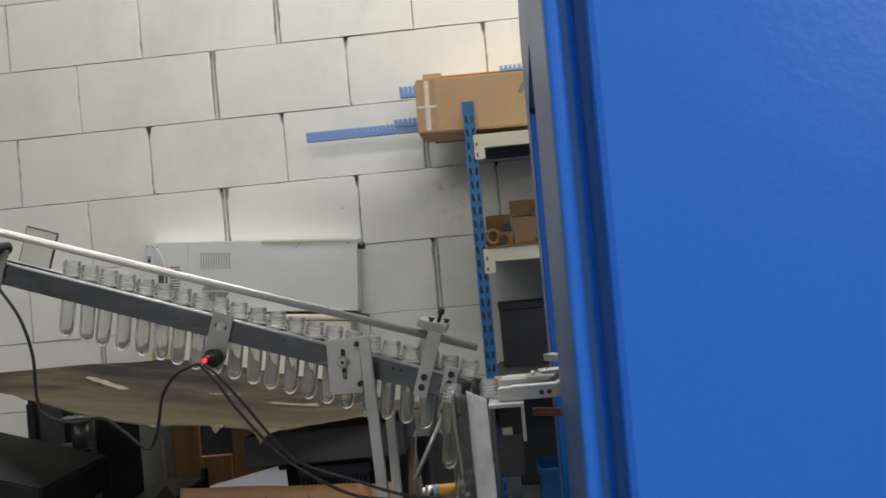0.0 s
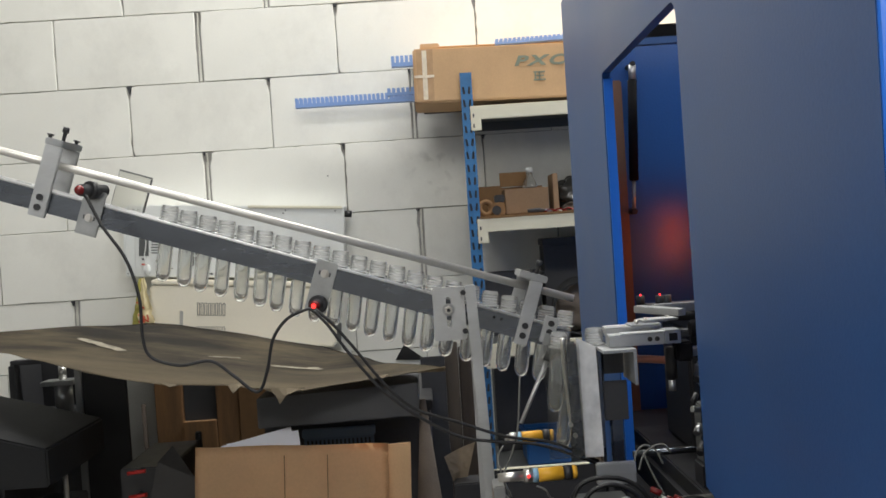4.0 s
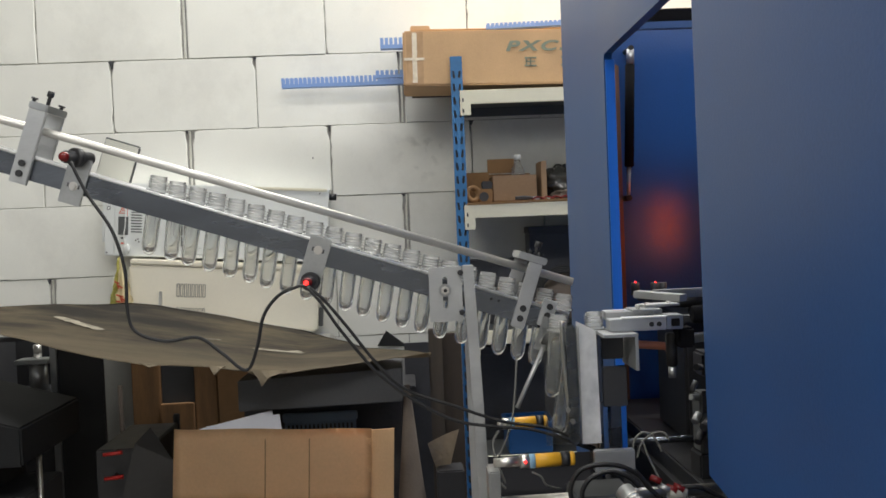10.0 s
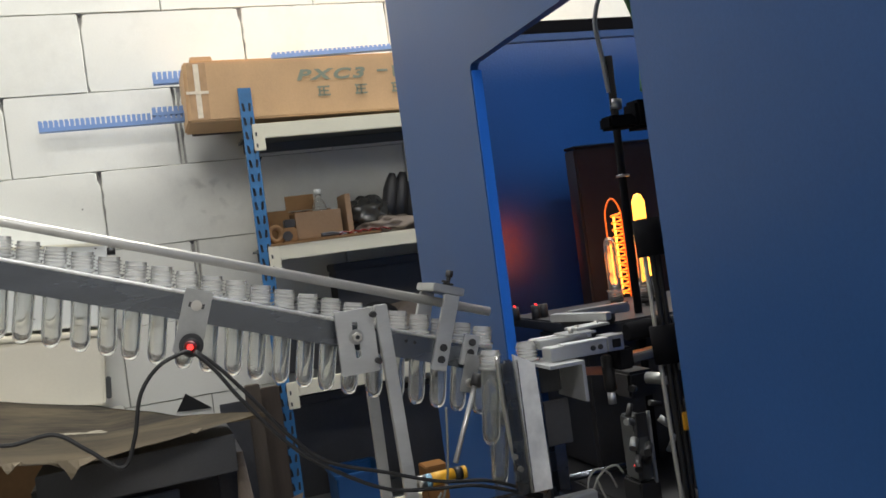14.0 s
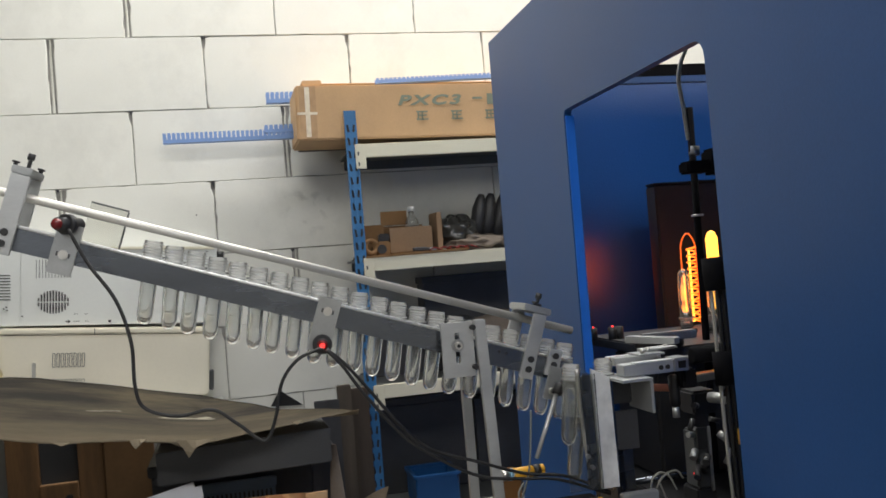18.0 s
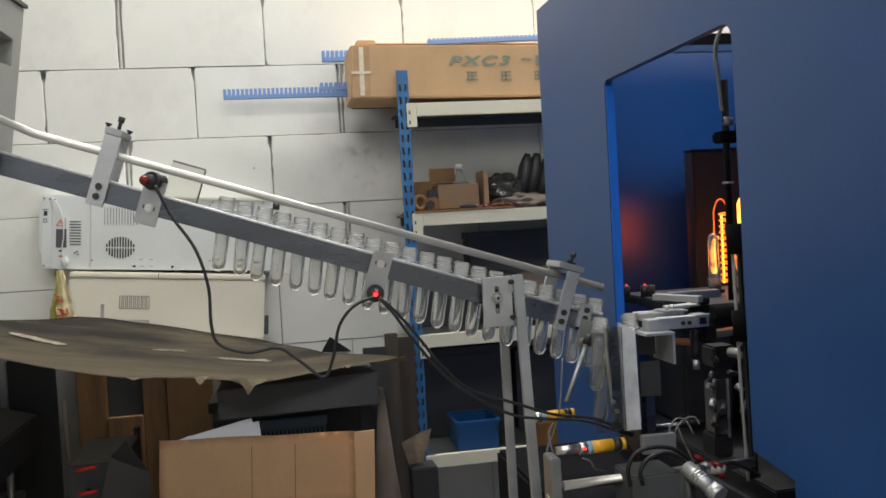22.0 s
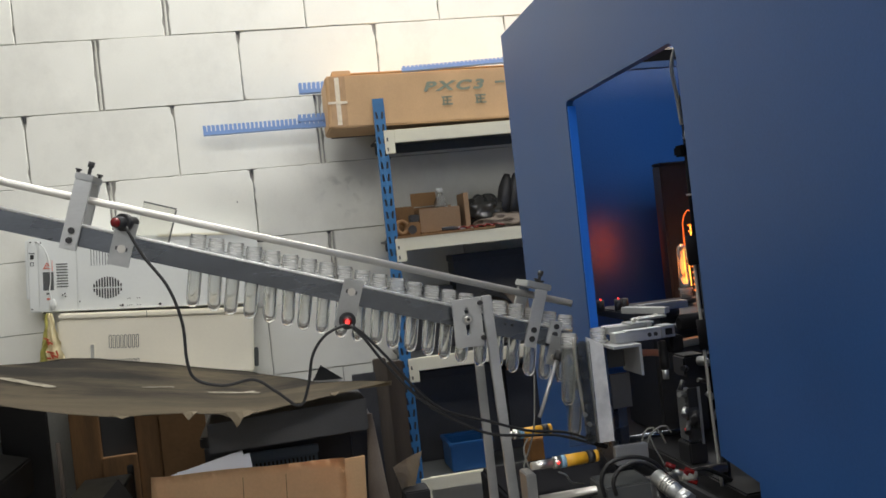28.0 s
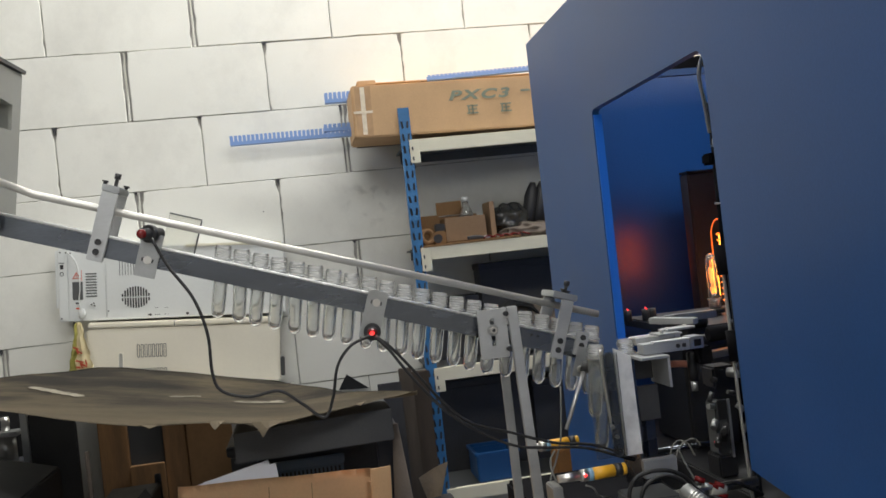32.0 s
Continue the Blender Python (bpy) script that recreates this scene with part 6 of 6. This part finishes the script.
part("body", box(B(), -0.24, 0.31, -0.98, -0.35, 0.0, 0.80, None, 0.005), M_DARK, db)
part("top", box(B(), -0.25, 0.32, -0.99, -0.34, 0.8005, 0.835, None, 0.004), M_BLACK, db)
# dark press behind the grey guard
pr = thing("small_press", (-1.0, -0.6, 0), "black-framed press cabinet with a steel ram", "press")
part("side_panel", box(B(), -0.949, -0.791, -0.662, -0.645, 0.0, 0.985, None, 0.003), M_BLACK, pr)
part("front_stile", box(B(), -0.975, -0.951, -0.665, -0.64, 0.0, 1.0, None, 0.002), M_ALU_DULL, pr)
part("back_panel", box(B(), -1.205, -0.951, -0.44, -0.42, 0.0, 1.0), M_BLACK, pr)
part("top_bar", box(B(), -1.205, -0.951, -0.66, -0.62, 1.001, 1.018, None, 0.002), M_DARK, pr)
part("front_stile", box(B(), -1.21, -1.188, -0.665, -0.43, 0.0, 1.0, None, 0.002), M_DARK, pr)
part("bed", box(B(), -1.186, -0.98, -0.63, -0.45, 0.0, 0.81, None, 0.004), M_DARK, pr)
part("ram", rod(B(), (-1.05, -0.58, 0.811), (-1.05, -0.58, 0.91), 0.032, bev=0.002), M_ALU_DULL, pr)
part("ram_head", box(B(), -1.12, -1.0, -0.62, -0.54, 0.911, 0.928, None, 0.003), M_ALU_DULL, pr)
part("piston", rod(B(), (-1.05, -0.58, 0.929), (-1.05, -0.58, 0.979), 0.014), M_STEEL, pr)
gm = thing("grey_guarded_machine", (-1.1, -1.15, 0), "dark grey machine with a boxed steel guard", "machine")
o = box(B(), -1.7, -0.786, -1.365, -0.92, 0.728, 0.838, None, 0.006)
for v in o.verts:
    if v.co.z > 0.78:
        v.co.z += (-0.786 - v.co.x) * 0.29
part("guard", o, M_SLATEBLACK, gm)
part("column", box(B(), -1.6, -0.95, -1.3, -0.95, 0.0, 0.727, None, 0.01), M_DARK, gm)
part("guide_rod", rod(B(), (-0.80, -1.22, 0.0), (-0.80, -1.22, 0.728), 0.008), M_STEEL, gm)
part("foot_plate", box(B(), -0.95, -0.75, -1.3, -0.95, 0.0, 0.06, None, 0.004), M_DARK, gm)
part("cross_plate", box(B(), -0.949, -0.82, -1.28, -1.0, 0.50, 0.62, None, 0.004), M_DARK, gm)
tr = thing("tool_trolley", (-0.6, -1.0, 0), "black steel tool trolley with red handles", "trolley")
part("body", box(B(), -0.66, -0.50, -1.15, -0.8, 0.0, 0.715, None, 0.004), M_BLACK, tr)
part("upright", box(B(), -0.52, -0.50, -0.79, -0.77, 0.0, 0.74, None, 0.003), M_DARK, tr)
for z in (0.712, 0.639):
    hd = part("handle", rod(B(), (-0.62, -1.2, z), (-0.565, -1.2, z + 0.005), 0.006), mat("red_plastic", (0.45, 0.02, 0.015), 0.4), tr, "red handle")
    part("neck", rod(B(), (-0.60, -1.2, z), (-0.60, -1.15, z), 0.005), M_DARK, hd)
o = B()
vs = [o.verts.new(p) for p in ((-0.475, -1.21, 0.79), (-0.52, -1.22, 0.745), (-0.72, -1.26, 0.0), (-0.37, -1.26, 0.0), (-0.41, -1.22, 0.69))]
o.faces.new(vs)
bmesh.ops.solidify(o, geom=o.faces[:], thickness=0.006)
single("dark_sheet", o, mat("dusty_sheet", (0.045, 0.043, 0.042), 0.8, var=0.3, scale=5), "dark grey sheet leaning on the trolley", "sheet")
single("wooden_stick", rod(B(), (-0.846, -0.30, 0.0), (-0.851, -0.30, 0.768), 0.009), M_WOOD, "thin upright wooden stick", "stick")

# ---------------- wall blocks ----------------
rng = random.Random(7)


def block_mesh(name, w, h, seed):
    """One block with slightly chipped, uneven edges and a worn arris."""
    r = random.Random(seed)
    nx, nz = 20, 10
    edge = [(i / nx, 0) for i in range(nx)] + [(1, j / nz) for j in range(nz)] + [(1 - i / nx, 1) for i in range(nx)] + [(0, 1 - j / nz) for j in range(nz)]
    o = B()
    rings = [[], [], []]
    c_top = [r.choice((0.0, 0.0, 0.004, 0.009)) for _ in range(2)]
    for u, v in edge:
        q = Vector((u * 9, v * 5, seed * 3.7))
        chip = 0.0012 + 0.0016 * (0.5 + noise.noise(q)) + (0.006 * r.random() if r.random() < 0.05 else 0)
        if v == 1 and (u < 0.03 or u > 0.97) or v > 0.85 and u in (0, 1):
            chip += c_top[0 if u < 0.5 else 1]
        cx = 1 if u == 0 else (-1 if u == 1 else 0)
        cz = 1 if v == 0 else (-1 if v == 1 else 0)
        for ring, inset, y in zip(rings, (chip, chip, chip + 0.003), (0.012, -0.0025, -0.006)):
            ring.append(o.verts.new((u * w + cx * inset, y, v * h + cz * inset * 0.6)))
    k = len(edge)
    for a_, b_ in zip(rings, rings[1:]):
        for i in range(k):
            o.faces.new((a_[i], a_[(i + 1) % k], b_[(i + 1) % k], b_[i]))
    o.faces.new(rings[2])
    bmesh.ops.recalc_face_normals(o, faces=o.faces)
    me = bpy.data.meshes.new(name)
    o.to_mesh(me)
    o.free()
    me.materials.append(M_BLOCK)
    return me


# smudges left by hands and tools on one block
M_SMUDGE = M_BLOCK.copy()
M_SMUDGE.name = "smudged_block"
sn, sl = M_SMUDGE.node_tree.nodes, M_SMUDGE.node_tree.links
sp = sn["Principled BSDF"]
ssrc = sp.inputs["Base Color"].links[0].from_socket
stc = sn.new("ShaderNodeTexCoord")
sd = sn.new("ShaderNodeVectorMath")
sd.operation, sd.inputs[1].default_value = "DISTANCE", (0.40, -0.006, 0.17)
sl.new(stc.outputs["Object"], sd.inputs[0])
sfall = sn.new("ShaderNodeMapRange")
sfall.inputs["From Min"].default_value, sfall.inputs["From Max"].default_value = 0.15, 0.03
sl.new(sd.outputs["Value"], sfall.inputs[0])
snoise = sn.new("ShaderNodeTexNoise")
snoise.inputs["Scale"].default_value, snoise.inputs["Detail"].default_value = 16, 5
sl.new(stc.outputs["Object"], snoise.inputs[0])
sthr = sn.new("ShaderNodeMapRange")
sthr.inputs["From Min"].default_value, sthr.inputs["From Max"].default_value = 0.54, 0.70
sthr.inputs["To Max"].default_value = 0.45
sl.new(snoise.outputs[0], sthr.inputs[0])
smul = sn.new("ShaderNodeMath")
smul.operation = "MULTIPLY"
sl.new(sfall.outputs[0], smul.inputs[0])
sl.new(sthr.outputs[0], smul.inputs[1])
smix = sn.new("ShaderNodeMix")
smix.data_type = "RGBA"
smix.inputs["B"].default_value = (0.20, 0.195, 0.175, 1)
sl.new(smul.outputs[0], smix.inputs["Factor"])
sl.new(ssrc, smix.inputs["A"])
sl.new(smix.outputs["Result"], sp.inputs["Base Color"])

full = [block_mesh("block", PX, PZ, k) for k in range(6)]
short = [block_mesh("block", PX - 0.022, PZ, 10 + k) for k in range(4)]
slip = block_mesh("mortar_joint", 0.013, PZ - 0.004, 30)
# dark wedge just proud of the face paints the shade in a chipped joint
o = B()
f3 = [[o.verts.new((x, y, z)) for x, z in ((-0.008, 0.001), (0.010, 0.001), (0.0015, -0.024))] for y in (-0.0068, 0.004)]
o.faces.new(f3[0])
for k in range(3):
    o.faces.new((f3[0][k], f3[1][k], f3[1][(k + 1) % 3], f3[0][(k + 1) % 3]))
chip_shade_me = bpy.data.meshes.new("joint_chip")
o.to_mesh(chip_shade_me)
o.free()
chip_shade_me.materials.append(M_DARK)
# joints that stand open, and joints with a knocked-out top, by course and half block
WIDE = {(2, -1), (1, -2), (0, 1), (-1, -2), (-2, 1), (-3, -4), (-4, -5), (0, -7), (-2, -9)}
CHIPPED = {(1, 0), (0, -3), (0, -1), (-1, 0), (-2, 1), (-3, -4), (-1, 2), (2, 1), (-1, -2), (0, 1)}
rest = B()
z = 1.8 - 6 * PZ + 0.0
while z < WZ - 0.05:
    h = min(PZ, WZ - z)
    even = round((z - 1.8) / PZ) % 2 == 0
    x = -8 * PX + (PX / 2 if even else 0.0)
    while x < WX1:
        near = -2.1 < x < 1.4 and 0.6 < z < 3.1 and h == PZ
        here = (round((z - 1.8) / PZ), round(x / PX * 2))
        wide = here in WIDE
        if near:
            ob = new("block", rng.choice(short if wide else full))
            if here == (-1, 0):
                ob.data = ob.data.copy()
                ob.data.materials[0] = M_SMUDGE
            ob.parent = wall
            ob.matrix_basis = Matrix.Translation((x + (0.022 if wide else 0), rng.uniform(-0.0015, 0.0015), z))
            if here in CHIPPED:
                ch = new("joint_chip", chip_shade_me)
                ch.parent = wall
                ch.matrix_basis = Matrix.Translation((x + rng.uniform(-0.002, 0.003), 0, z + PZ - 0.001)) @ Matrix.Diagonal((rng.uniform(0.6, 1.3), 1, rng.uniform(0.5, 1.6), 1))
            if wide:
                ob = new("joint_fill", slip)
                ob.parent = wall
                ob.matrix_basis = Matrix.Translation((x + 0.0045, 0.0025, z + 0.002))
        else:
            box(rest, x + 0.002, x + PX - 0.002, -0.006, 0.012, z + 0.002, z + h - 0.002)
        x += PX
    z += PZ
ob = mesh_ob("block_rest", rest, M_BLOCK)
ob.parent = wall
tagged(ob, "white aerated blocks further along the wall", kind="stuff")
